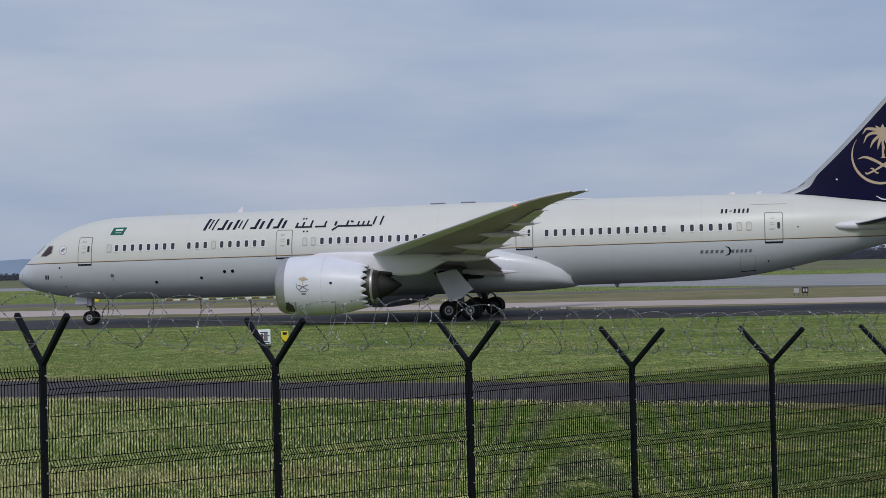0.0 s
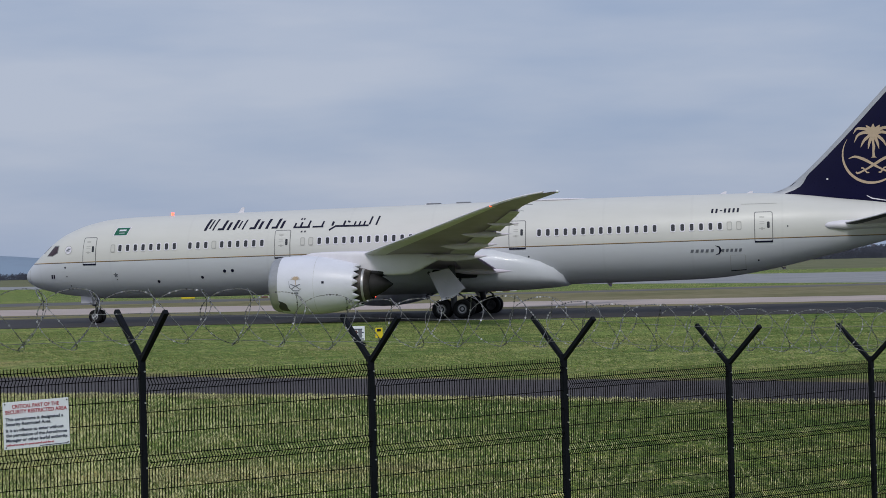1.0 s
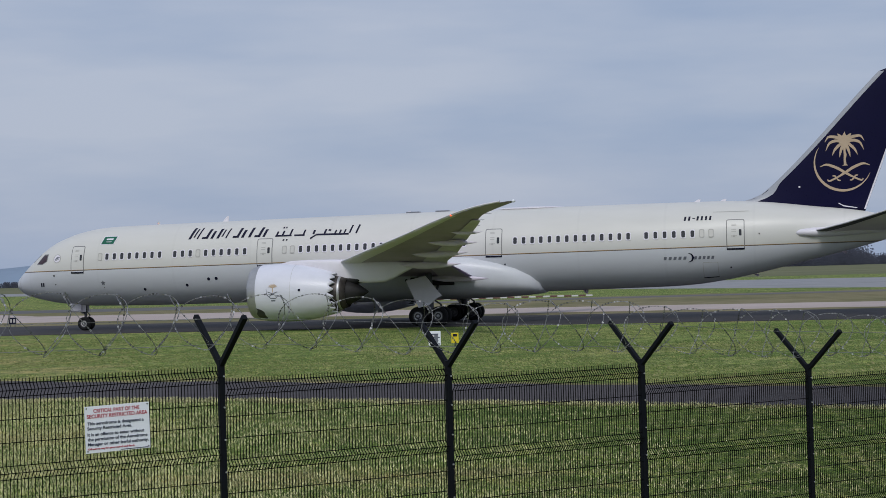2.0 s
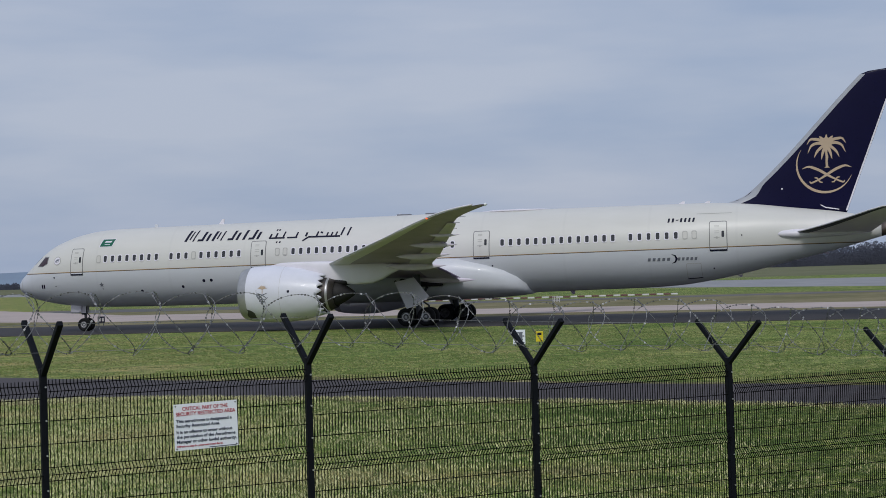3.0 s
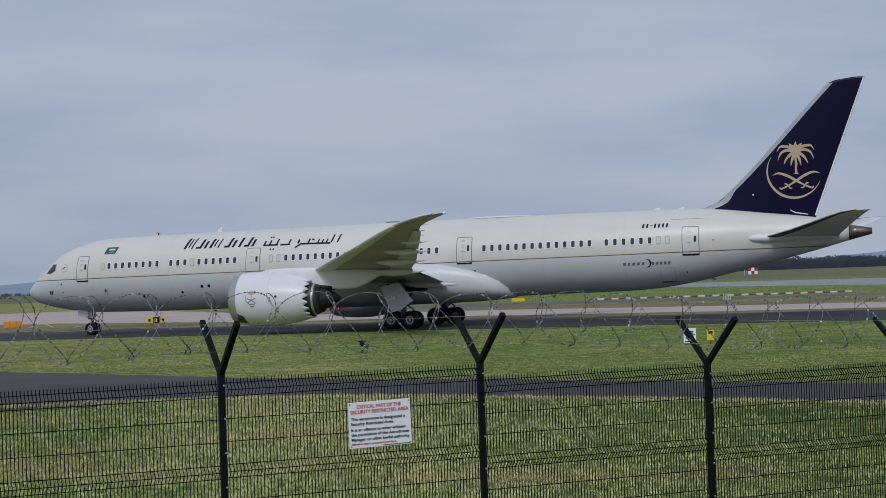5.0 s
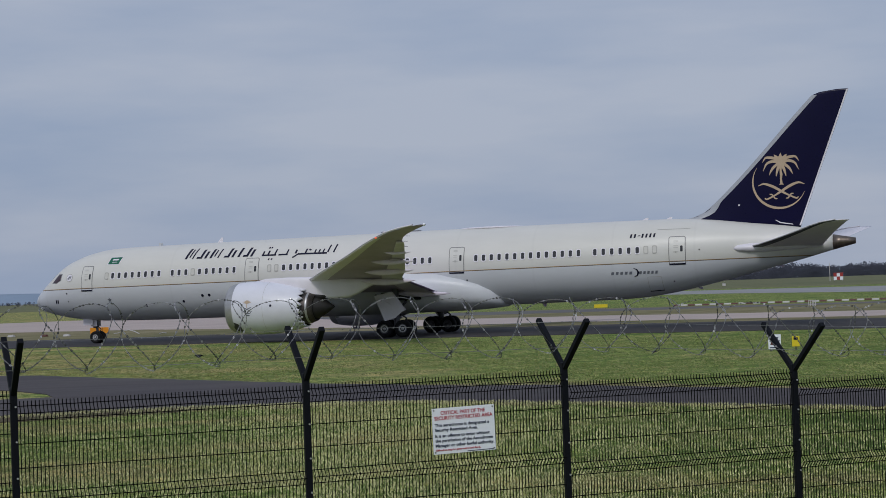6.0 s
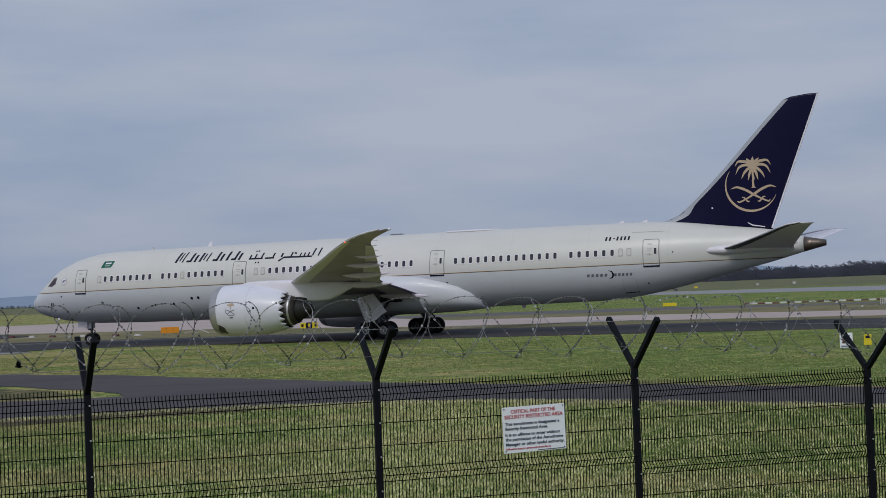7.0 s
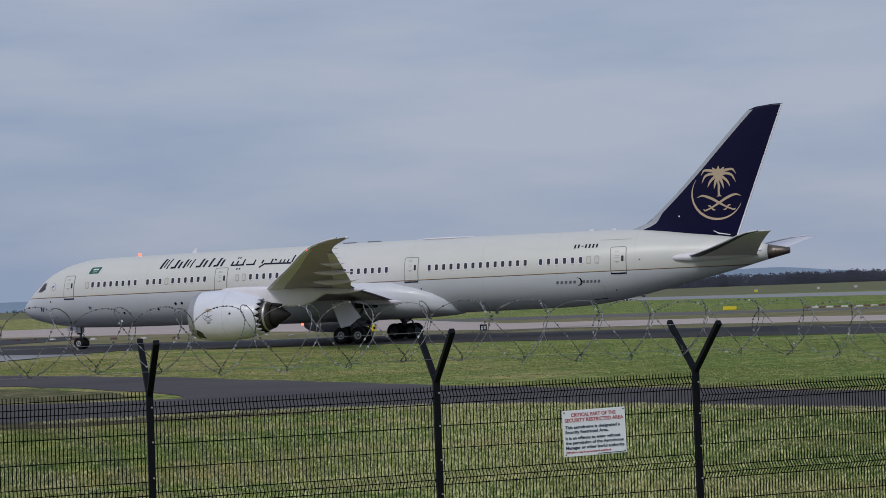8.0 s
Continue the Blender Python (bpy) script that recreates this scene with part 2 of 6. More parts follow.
M_DARKMET = plain("dark_titanium", (0.018, 0.017, 0.018), 0.65, 0.2, 0.3, 2.0)
M_FAN = plain("fan_blade", (0.03, 0.03, 0.033), 0.4, 0.3, 0.2)
M_TYRE = plain("rubber_tyre", (0.012, 0.012, 0.013), 0.8, 0, 0.25, 4, spec=0.2)
M_HUB = plain("wheel_hub", (0.075, 0.075, 0.08), 0.5, 0.2, 0.3, 6)
M_RIM = plain("pale_wheel_rim", (0.52, 0.52, 0.53), 0.4, 0.2, 0.2, 6)
M_GEAR = plain("gear_steel", (0.075, 0.075, 0.08), 0.5, 0.3, 0.3, 5)
M_BAY = plain("dark_gear_bay", (0.02, 0.02, 0.02), 0.8, 0, 0.3, spec=0.1)
M_APU = plain("scorched_exhaust_cone", (0.185, 0.150, 0.125), 0.38, 0.75, 0.35, 2.5)
M_BLACK = plain("black_powder_coat", (0.0045, 0.0055, 0.009), 0.6, 0, 0.25, 8, spec=0.14)
M_WIRE = plain("fence_wire", (0.003, 0.003, 0.003), 0.7, 0, 0.3, 8, spec=0.06)
def razor_build(t, N, L, b):
    """Galvanised strand with barbs, glints painted in as a random dark or bright tone."""
    g = N.new("ShaderNodeNewGeometry")
    grain = noise_tex(N, L, coords(N, L), 30, 3)
    c = ramp(N, L, g.outputs["Random Per Island"], [(0.0, (0.015, 0.015, 0.017)), (0.55, (0.05, 0.05, 0.055)), (0.72, (0.40, 0.41, 0.42)), (1.0, (0.75, 0.76, 0.77))])
    c = mix(N, L, 0.5, c, ramp(N, L, grain, [(0.3, (0.4, 0.4, 0.4)), (0.7, (1, 1, 1))]), "MULTIPLY")
    L.new(c, b.inputs["Base Color"])
    b.inputs["Metallic"].default_value, b.inputs["Roughness"].default_value = 0.35, 0.5


M_RAZOR = material("galvanised_razor_wire", razor_build)
M_STRAND = plain("galvanised_strand", (0.27, 0.27, 0.275), 0.5, 0.4, 0.9, 2.2)
M_BOLT = plain("zinc_bolt", (0.55, 0.55, 0.55), 0.35, 0.6, 0.1)
M_BOARD = plain("white_sign_board", (0.84, 0.865, 0.91), 0.45, 0, 0.05, 2)
M_RED = plain("red_sign_ink", (0.46, 0.055, 0.085), 0.5, 0, 0.05)
M_BLUEINK = plain("dark_blue_sign_ink", (0.025, 0.035, 0.075), 0.5, 0, 0.05)
M_YELLOW = plain("yellow_marker_panel", (0.74, 0.58, 0.015), 0.5, 0, 0.1)
M_ORANGE = plain("orange_marker_panel", (0.75, 0.28, 0.01), 0.5, 0, 0.1)
M_BARW = plain("white_barrier", (0.52, 0.50, 0.48), 0.55, 0, 0.15)
M_BARR = plain("red_barrier", (0.11, 0.035, 0.03), 0.55, 0, 0.15)
# the blue-grey tone carries the haze over the far trees
M_WOOD = plain("haze_tinted_trees", (0.080, 0.086, 0.112), 0.95, 0, 0.3, 0.02, spec=0.0)
# distance haze is put into the hills' pale blue colour
M_HILL = plain("haze_tinted_hills", (0.23, 0.30, 0.39), 1.0, 0, 0.15, 0.002)
M_BEACON = glow("beacon_red", (1.0, 0.050, 0.030), 12.0)
M_NAVRED = glow("navigation_red", (1.0, 0.12, 0.05), 2.0)


# ---- mesh helpers ----
from mathutils import geometry


def part(name, bm, mat, parent=None, label="", smooth=False):
    """Link a bmesh as one mesh object, under a thing or a part when given."""
    me = bpy.data.meshes.new(name)
    bm.to_mesh(me)
    bm.free()
    return part_mesh(name, me, mat, parent, label, smooth)


def part_mesh(name, me, mat, parent=None, label="", smooth=False):
    if mat and not me.materials:
        me.materials.append(mat)
    if smooth:
        me.polygons.foreach_set("use_smooth", [True] * len(me.polygons))
    ob = new(name, me)
    if parent:
        ob.parent = parent
    if label:
        ob["label"] = label
    return ob


def mesh_of(name, verts, faces):
    me = bpy.data.meshes.new(name)
    me.from_pydata([tuple(map(float, v)) for v in verts], [], faces)
    me.update()
    return me


def bm_of(verts, faces):
    bm = bmesh.new()
    vs = [bm.verts.new(v) for v in verts]
    for f in faces:
        bm.faces.new([vs[i] for i in f])
    bmesh.ops.recalc_face_normals(bm, faces=bm.faces)
    return bm


def box(bm, lo, hi, bevel=0.0, m=None):
    c = [(a + b) / 2 for a, b in zip(lo, hi)]
    s = [abs(b - a) for a, b in zip(lo, hi)]
    mat = (m or Matrix()) @ Matrix.Translation(c) @ Matrix.Diagonal((*s, 1))
    g = bmesh.ops.create_cube(bm, size=1, matrix=mat)
    if bevel:
        es = {e for v in g["verts"] for e in v.link_edges}
        bmesh.ops.bevel(bm, geom=list(es), offset=bevel, segments=2, affect="EDGES", profile=0.5)
    return bm


def box_part(name, lo, hi, mat, parent=None, label="", bevel=0.0, m=None):
    return part(name, box(bmesh.new(), lo, hi, bevel, m), mat, parent, label)


def rod(bm, a, b, r1, r2=None, seg=10):
    a, b = Vector(a), Vector(b)
    d = b - a
    m = Matrix.Translation((a + b) / 2) @ d.to_track_quat("Z", "Y").to_matrix().to_4x4()
    bmesh.ops.create_cone(bm, cap_ends=True, segments=seg, radius1=r1, radius2=r1 if r2 is None else r2, depth=d.length, matrix=m)
    return bm


def loft(rings, close_ends=True, closed=True):
    """A skin over rings of equal point count."""
    n = len(rings[0])
    verts = [v for r in rings for v in r]
    faces = []
    for i in range(len(rings) - 1):
        for j in range(n if closed else n - 1):
            k = (j + 1) % n
            faces.append((i * n + j, i * n + k, (i + 1) * n + k, (i + 1) * n + j))
    if close_ends:
        faces.append(tuple(range(n)))
        faces.append(tuple(range((len(rings) - 1) * n, len(rings) * n)))
    return bm_of(verts, faces)


def revolve(profile, axis_x=True, seg=48, centre=(0, 0, 0)):
    """Profile of (along, radius) turned round an axis parallel to x (or y)."""
    rings = []
    for a, r in profile:
        ring = []
        for j in range(seg):
            t = 2 * math.pi * j / seg
            u, v = r * math.cos(t), r * math.sin(t)
            p = (a, u, v) if axis_x else (u, a, v)
            ring.append((p[0] + centre[0], p[1] + centre[1], p[2] + centre[2]))
        rings.append(ring)
    return loft(rings, close_ends=False)


def tubes(paths, radius, sides=4):
    """Verts and faces of thin tubes along paths of points."""
    verts, faces = [], []
    for pts in paths:
        P = np.array(pts, float)
        T = np.gradient(P, axis=0)
        T /= np.linalg.norm(T, axis=1)[:, None] + 1e-12
        up = np.where(np.abs(T[:, 2:3]) > 0.9, np.array([[1.0, 0, 0]]), np.array([[0, 0, 1.0]]))
        A = np.cross(T, up)
        A /= np.linalg.norm(A, axis=1)[:, None] + 1e-12
        B = np.cross(T, A)
        base = len(verts)
        for i in range(len(P)):
            for s in range(sides):
                w = 2 * math.pi * (s + 0.5) / sides
                verts.append(P[i] + radius * (math.cos(w) * A[i] + math.sin(w) * B[i]))
        for i in range(len(P) - 1):
            for s in range(sides):
                k = (s + 1) % sides
                faces.append((base + i * sides + s, base + i * sides + k, base + (i + 1) * sides + k, base + (i + 1) * sides + s))
    return verts, faces


def hermite(xs, ys):
    """A smooth monotone curve through stations."""
    xs, ys = np.array(xs, float), np.array(ys, float)
    h, d = np.diff(xs), np.diff(ys) / np.diff(xs)
    m = np.zeros(len(xs))
    m[0], m[-1] = d[0], d[-1]
    for i in range(1, len(xs) - 1):
        m[i] = 0 if d[i - 1] * d[i] <= 0 else 2 * d[i - 1] * d[i] / (d[i - 1] + d[i])

    def f(x):
        x = min(max(x, xs[0]), xs[-1])
        i = min(int(np.searchsorted(xs, x, side="right")) - 1, len(h) - 1)
        s = (x - xs[i]) / h[i]
        return float((1 + 2 * s) * (1 - s) ** 2 * ys[i] + s * (1 - s) ** 2 * h[i] * m[i] + s * s * (3 - 2 * s) * ys[i + 1] + s * s * (s - 1) * h[i] * m[i + 1])
    return f


# ---- ground ----
FENCE_O, FENCE_A = (2.6135, 15.7102), radians(16.12)
FU = (math.cos(FENCE_A), math.sin(FENCE_A))
FN = (-math.sin(FENCE_A), math.cos(FENCE_A))
fork_height = hermite([-14, -5.04, -2.52, 0, 2.52, 5.04, 7.56, 10.08, 20], [2.95, 2.868, 2.858, 2.828, 2.688, 2.577, 2.388, 2.290, 2.0])
POST_RISE = 2.50


def fence_ground(u):
    return fork_height(u) - POST_RISE


def terrain(x, y):
    """Flat airfield; a gentle fall along the fence; a viewing bank behind it."""
    dx, dy = x - FENCE_O[0], y - FENCE_O[1]
    u, d = dx * FU[0] + dy * FU[1], dx * FN[0] + dy * FN[1]
    near = max(0.0, 1 - abs(d) / 14.0)
    z = fence_ground(min(max(u, -14), 20)) * near * near * (3 - 2 * near)
    if d < -3:
        s = min(1.0, (-3 - d) / 9.0)
        z += (1.93 - z) * s * s * (3 - 2 * s)
    return z


def ground():
    xs = [-5000, -2500, -1200, -600, -300, -150] + [float(v) for v in np.arange(-90, 120.1, 3)] + [170, 300, 600, 1200, 2500, 5000]
    ys = [-3000, -800, -200, -80] + [float(v) for v in np.arange(-45, 75, 2.0)] + [float(v) for v in np.arange(75, 260.1, 6)] + [320, 450, 700, 1100, 2000, 3500, 6000]
    verts = [(x, y, terrain(x, y)) for y in ys for x in xs]
    n = len(xs)
    faces = [(j * n + i, j * n + i + 1, (j + 1) * n + i + 1, (j + 1) * n + i) for j in range(len(ys) - 1) for i in range(n - 1)]
    ob = part_mesh("ground", mesh_of("ground", verts, faces), M_GRASS, smooth=True)
    return tagged(ob, "mown winter airfield grass with green and straw-coloured patches", "grass", kind="structure")


def ragged(outline, step, amp, seed):
    """The outline cut into short lengths, each nudged a little, as worn edges are."""
    out = []
    n = len(outline)
    for i in range(n):
        a, b = Vector(outline[i]), Vector(outline[(i + 1) % n])
        k = max(1, min(90, int((b - a).length / step)))
        t = (b - a).normalized()
        for j in range(k):
            p = a.lerp(b, j / k)
            d = amp * (noise.noise((p.x * 0.35, p.y * 0.35, seed)) + 0.6 * noise.noise((p.x * 1.9, p.y * 1.9, seed + 5)))
            out.append((p.x - t.y * d, p.y + t.x * d))
    return out


def slab(name, outline, top, mat, label, category, edge=0.0, step=1.0):
    """A paved area with a thin edge, laid on the ground."""
    if edge:
        outline = ragged(outline, step, edge, len(outline))
    n = len(outline)
    flat, _, tris, _, _, _ = geometry.delaunay_2d_cdt([Vector(q) for q in outline], [], [list(range(n))], 1, 1e-4)
    m = len(flat)
    verts = [(q[0], q[1], top) for q in flat] + [(x, y, top) for x, y in outline] + [(x, y, -0.12) for x, y in outline]
    faces = []
    for t in tris:
        a, b, c = (flat[i] for i in t[:3])
        up = (b[0] - a[0]) * (c[1] - a[1]) - (b[1] - a[1]) * (c[0] - a[0]) > 0
        faces.append(tuple(t) if up else tuple(t)[::-1])
    faces += [(m + i, m + (i + 1) % n, m + n + (i + 1) % n, m + n + i) for i in range(n)]
    return tagged(part_mesh(name, mesh_of(name, verts, faces), mat), label, category, kind="structure")


def ribbon(name, centre, left, right, top, mat, label, category):
    """A paved band along a centre line."""
    C = np.array(centre, float)
    T = np.gradient(C, axis=0)
    T /= np.linalg.norm(T, axis=1)[:, None]
    Nn = np.c_[-T[:, 1], T[:, 0]]
    a, b = C + Nn * np.array(left)[:, None] if np.ndim(left) else C + Nn * left, C - Nn * right
    n = len(C)
    verts = [(p[0], p[1], top) for p in a] + [(p[0], p[1], top) for p in b] + [(p[0], p[1], -0.1) for p in a] + [(p[0], p[1], -0.1) for p in b]
    faces = []
    for i in range(n - 1):
        faces += [(i, i + 1, n + i + 1, n + i), (i, 2 * n + i, 2 * n + i + 1, i + 1), (n + i, n + i + 1, 3 * n + i + 1, 3 * n + i)]
    faces += [(0, n, 3 * n, 2 * n), (n - 1, 3 * n - 1, 4 * n - 1, 2 * n - 1)]
    return tagged(part(name, bm_of(verts, faces), mat), label, category, kind="structure")


# way of the aircraft: place of its reference point (20 m behind the nose) and heading
ROUTE = [
    (0.0, 36.167, 117.438, -32.844), (0.5, 33.146, 119.339, -32.339), (1.0, 30.113, 121.221, -31.733),
    (1.5, 27.038, 123.074, -31.157), (3.0, 17.643, 128.415, -28.996), (3.5, 14.471, 130.117, -28.134),
    (4.0, 11.249, 131.759, -27.344), (4.5, 8.008, 133.344, -26.424), (5.0, 4.735, 134.885, -25.533),
    (6.5, -5.197, 139.413, -23.532), (7.0, -8.527, 140.881, -23.120), (7.5, -11.836, 142.333, -22.848),
    (8.0, -15.132, 143.777, -22.615),
]


SOIL = [(-60, 55.5), (-12, 55.5), (-5.0, 56.5), (-2.0, 56.0), (-3.2, 53.6), (-6.5, 52.6), (-12, 51.6), (-60, 51.2)]


def paved_areas():
    def at(t):
        _, x, y, a = ROUTE[t]
        return x, y, radians(a)
    pts = []
    x, y, a = at(0)
    for s in (260, 150, 90, 50, 20):
        pts.append((x + s * math.cos(a), y + s * math.sin(a)))
    pts += [(r[1], r[2]) for r in ROUTE[::2]]
    x, y, a = at(-1)
    for s in (15, 35, 70, 140, 300):
        pts.append((x - s * math.cos(a), y - s * math.sin(a)))
    ribbon("taxiway", pts, 8.2, 16.0, 0.03, M_ASPHALT, "dark worn asphalt taxiway with tyre-blackened centre", "taxiway")
    slab("taxiway_junction", [(-23, 140.5), (-26, 131), (-28.5, 121), (-60, 110), (-140, 120), (-150, 195), (-60, 172), (-39, 163), (-31.4, 160.8), (-27, 158.5), (-22, 153)], 0.034, M_ASPHALT, "dark asphalt junction where two taxiways meet", "taxiway", 0.8, 1.2)
    slab("junction_arm", [(-150, 195), (-60, 173), (-42.6, 179), (-41, 185), (-38.3, 191), (-36, 200), (-43, 216), (-51, 214.5), (-150, 230)], 0.038, M_ASPHALT, "dark asphalt strip along the row of closing barriers", "taxiway", 0.6, 1.2)
    slab("taxiway_patch", [(-24.1, 131.0), (-26.9, 127.6), (-28.8, 122.2), (-60, 112.5), (-75, 150), (-36, 140.5), (-32.9, 137.6)], 0.045, M_FARPAVE, "pale concrete shoulder on the taxiway junction", "shoulder")
    slab("concrete_strip", [(250, -25), (82.3, 112.5), (58, 131.5), (45.5, 140.5), (27.5, 156.5), (8.3, 166), (-16, 200), (-52, 228), (-240, 380), (-240, 480), (-71, 312), (-14, 322), (2, 245), (12, 197), (32, 183), (42.6, 171), (52, 160), (66, 149), (92, 127), (260, -12)], 0.02, M_CONCRETE, "pale pinkish concrete taxiway slabs", "taxiway", 0.8, 1.5)
    slab("service_strip", [(170, 158), (60, 199), (32, 210), (-60, 262), (-60, 282), (36, 232), (62, 209), (170, 168)], 0.016, M_MIDPAVE, "weathered grey service road behind the barriers", "road")
    slab("runway", [(132, 178), (103, 385), (75, 455), (-60, 790), (-20, 880), (96, 590), (132, 502), (225, 305), (600, -300), (400, -300)], 0.025, M_FARPAVE, "pale concrete runway seen far off", "runway")
    slab("far_grass", [(-2500, 900), (-300, 760), (0, 640), (140, 560), (300, 420), (900, 100), (4400, 600), (4400, 4800), (-3500, 4800)], 0.01, M_FARGRASS, "greenish-brown winter grass beyond the runway", "grass")
    slab("rough_grass", [(260, -60), (62, 108), (-10, 152), (-60, 175), (-150, 210), (-200, 400), (-60, 284), (40, 236), (66, 213), (175, 175), (320, 60)], 0.006, M_DRY, "dry straw-coloured winter grass between the taxiways", "grass", 5.0, 3.0)
    # perimeter track along the fence side, and the road that leaves it towards the taxiway
    slab("muddy_verge", [(61, -2), (29.4, 40.4), (24.9, 45.4), (18.2, 52.0), (10.0, 60.8), (5.8, 63.4), (-2, 65.4), (-60, 66.2), (-60, 53.2), (-12, 52.6), (-4.2, 54.0), (3.0, 53.4), (7.0, 50.9), (14.8, 43.7), (20.4, 38.0), (24.5, 33.7), (51, 0)], 0.012, M_VERGE, "trodden muddy grass verge beside the perimeter track", "verge", 0.9, 0.9)
    slab("island_verge", [(-10.4, 67.4), (-15.6, 75.8), (-19.8, 79.6), (-60, 102), (-60, 66.8), (-12, 66.4)], 0.014, M_RANK, "muddy rough grass island between the track and the link road", "verge", 0.7, 0.8)
    slab("bare_soil", SOIL, 0.018, M_SOIL, "bare brown trodden soil along the track's near edge", "soil", 0.7, 0.6)
    slab("perimeter_track", [(60, -2), (28.7, 39.8), (24.2, 44.7), (17.5, 51.2), (9.3, 60.0), (5.6, 62.5), (-2, 64.5), (-10, 64.8), (-60, 65.5), (-60, 54.8), (-12, 54.4), (-4.2, 56.0), (3.2, 54.6), (7.6, 51.6), (15.4, 44.3), (21.0, 38.6), (25.1, 34.3), (52, 0)], 0.024, M_TRACK, "narrow dark perimeter track behind the fence", "road", 0.55, 0.7)
    slab("link_road", [(5.6, 62.0), (-0.5, 69.5), (-11.8, 84.2), (-21.9, 94.0), (-60, 128), (-75, 112), (-18.5, 80.5), (-14.6, 76.5), (-9.6, 69.0), (-8.4, 63.9)], 0.03, M_TRACK, "dark asphalt link road curving towards the taxiway", "road", 0.5, 0.8)


# ---- aircraft ----
X0 = 20.0
crown = hermite([0, 0.25, 0.7, 1.3, 1.76, 2.56, 3.5, 4.15, 5.35, 7.2, 9, 12, 45, 54, 57, 60, 63.7, 65.96, 67.54], [3.62, 4.08, 4.55, 5.10, 5.50, 6.16, 6.75, 7.02, 7.42, 7.75, 7.85, 7.89, 8.12, 8.10, 7.93, 7.56, 7.06, 6.45, 6.15])
keel = hermite([0, 0.2, 0.57, 0.91, 1.5, 2.47, 3.5, 5.0, 6.5, 12, 30, 46, 50, 52, 54.3, 55.8, 59.8, 63.66, 65.92, 67.54], [3.58, 3.20, 2.93, 2.75, 2.57, 2.33, 2.14, 1.97, 1.86, 1.80, 1.95, 2.16, 2.22, 2.32, 2.62, 2.90, 3.80, 4.72, 5.32, 5.72])
beam = hermite([0, 0.25, 0.9, 1.5, 2.5, 4, 6, 8, 10.5, 46, 52, 56, 60, 63.7, 66, 67.54], [0.02, 0.62, 1.18, 1.52, 1.98, 2.42, 2.70, 2.83, 2.885, 2.885, 2.72, 2.34, 1.72, 1.05, 0.57, 0.22])


def body_y(x, z):
    """Half width of the body at a station and height."""
    top, bot = crown(x), keel(x)
    zc = (top + bot) / 2
    h = (top - bot) / 2
    s = min(1.0, abs(z - zc) / h)
    return beam(x) * math.sqrt(max(0.0, 1 - s * s))


def fuselage(parent):
    xs = [0.0, 0.03, 0.1, 0.2, 0.35, 0.5, 0.7, 0.95, 1.2] + [float(v) for v in np.arange(1.5, 11.8, 0.35)] + [float(v) for v in np.arange(12, 50, 1.5)] + [float(v) for v in np.arange(50, 66, 0.5)] + [65.96]
    rings = []
    for x in xs:
        top, bot, w = crown(x), keel(x), beam(x)
        zc, h = (top + bot) / 2, (top - bot) / 2
        rings.append([(x - X0, w * math.sin(t), zc + h * math.cos(t)) for t in (2 * math.pi * j / 72 for j in range(72))])
    part("fuselage", loft(rings), M_LIVERY, parent, "cream upper and pale grey lower body with a thin gold line", smooth=True)
    rings = []
    for x in (65.96, 66.5, 67.0, 67.54):
        top, bot, w = crown(x), keel(x), beam(x)
        zc, h = (top + bot) / 2, (top - bot) / 2
        rings.append([(x - X0, 1.005 * w * math.sin(t), zc + 1.005 * h * math.cos(t)) for t in (2 * math.pi * j / 36 for j in range(36))])
    part("exhaust_cone", loft(rings), M_APU, parent, "scorched bare metal exhaust cone", smooth=True)
    # wing-to-body fairing
    fr = []
    prof = [(21.5, 0.2, 0.3), (23.5, 2.1, 1.6), (25.5, 3.05, 2.35), (28, 3.42, 2.75), (31, 3.52, 2.9), (34, 3.50, 2.95), (36.5, 3.32, 2.85), (38.4, 3.06, 2.45), (39.7, 2.82, 2.0), (40.6, 2.45, 1.5), (41.2, 1.85, 0.95), (41.45, 0.6, 0.3)]
    for x, w, h in prof:
        zc = keel(x) + h * 0.5 + 0.02
        top = zc + h * 0.62
        bot = keel(x) - 0.30 * min(1, h / 2.6)
        ring = []
        for j in range(40):
            t = 2 * math.pi * j / 40
            sx, sz = math.sin(t), math.cos(t)
            e = 0.75
            yy = w * math.copysign(abs(sx) ** e, sx)
            zz = (top + bot) / 2 + (top - bot) / 2 * math.copysign(abs(sz) ** e, sz)
            ring.append((x - X0, yy, zz))
        fr.append(ring)
    part("wing_fairing", loft(fr), M_FAIRING, parent, "pale grey bulged wing-to-body fairing", smooth=True)


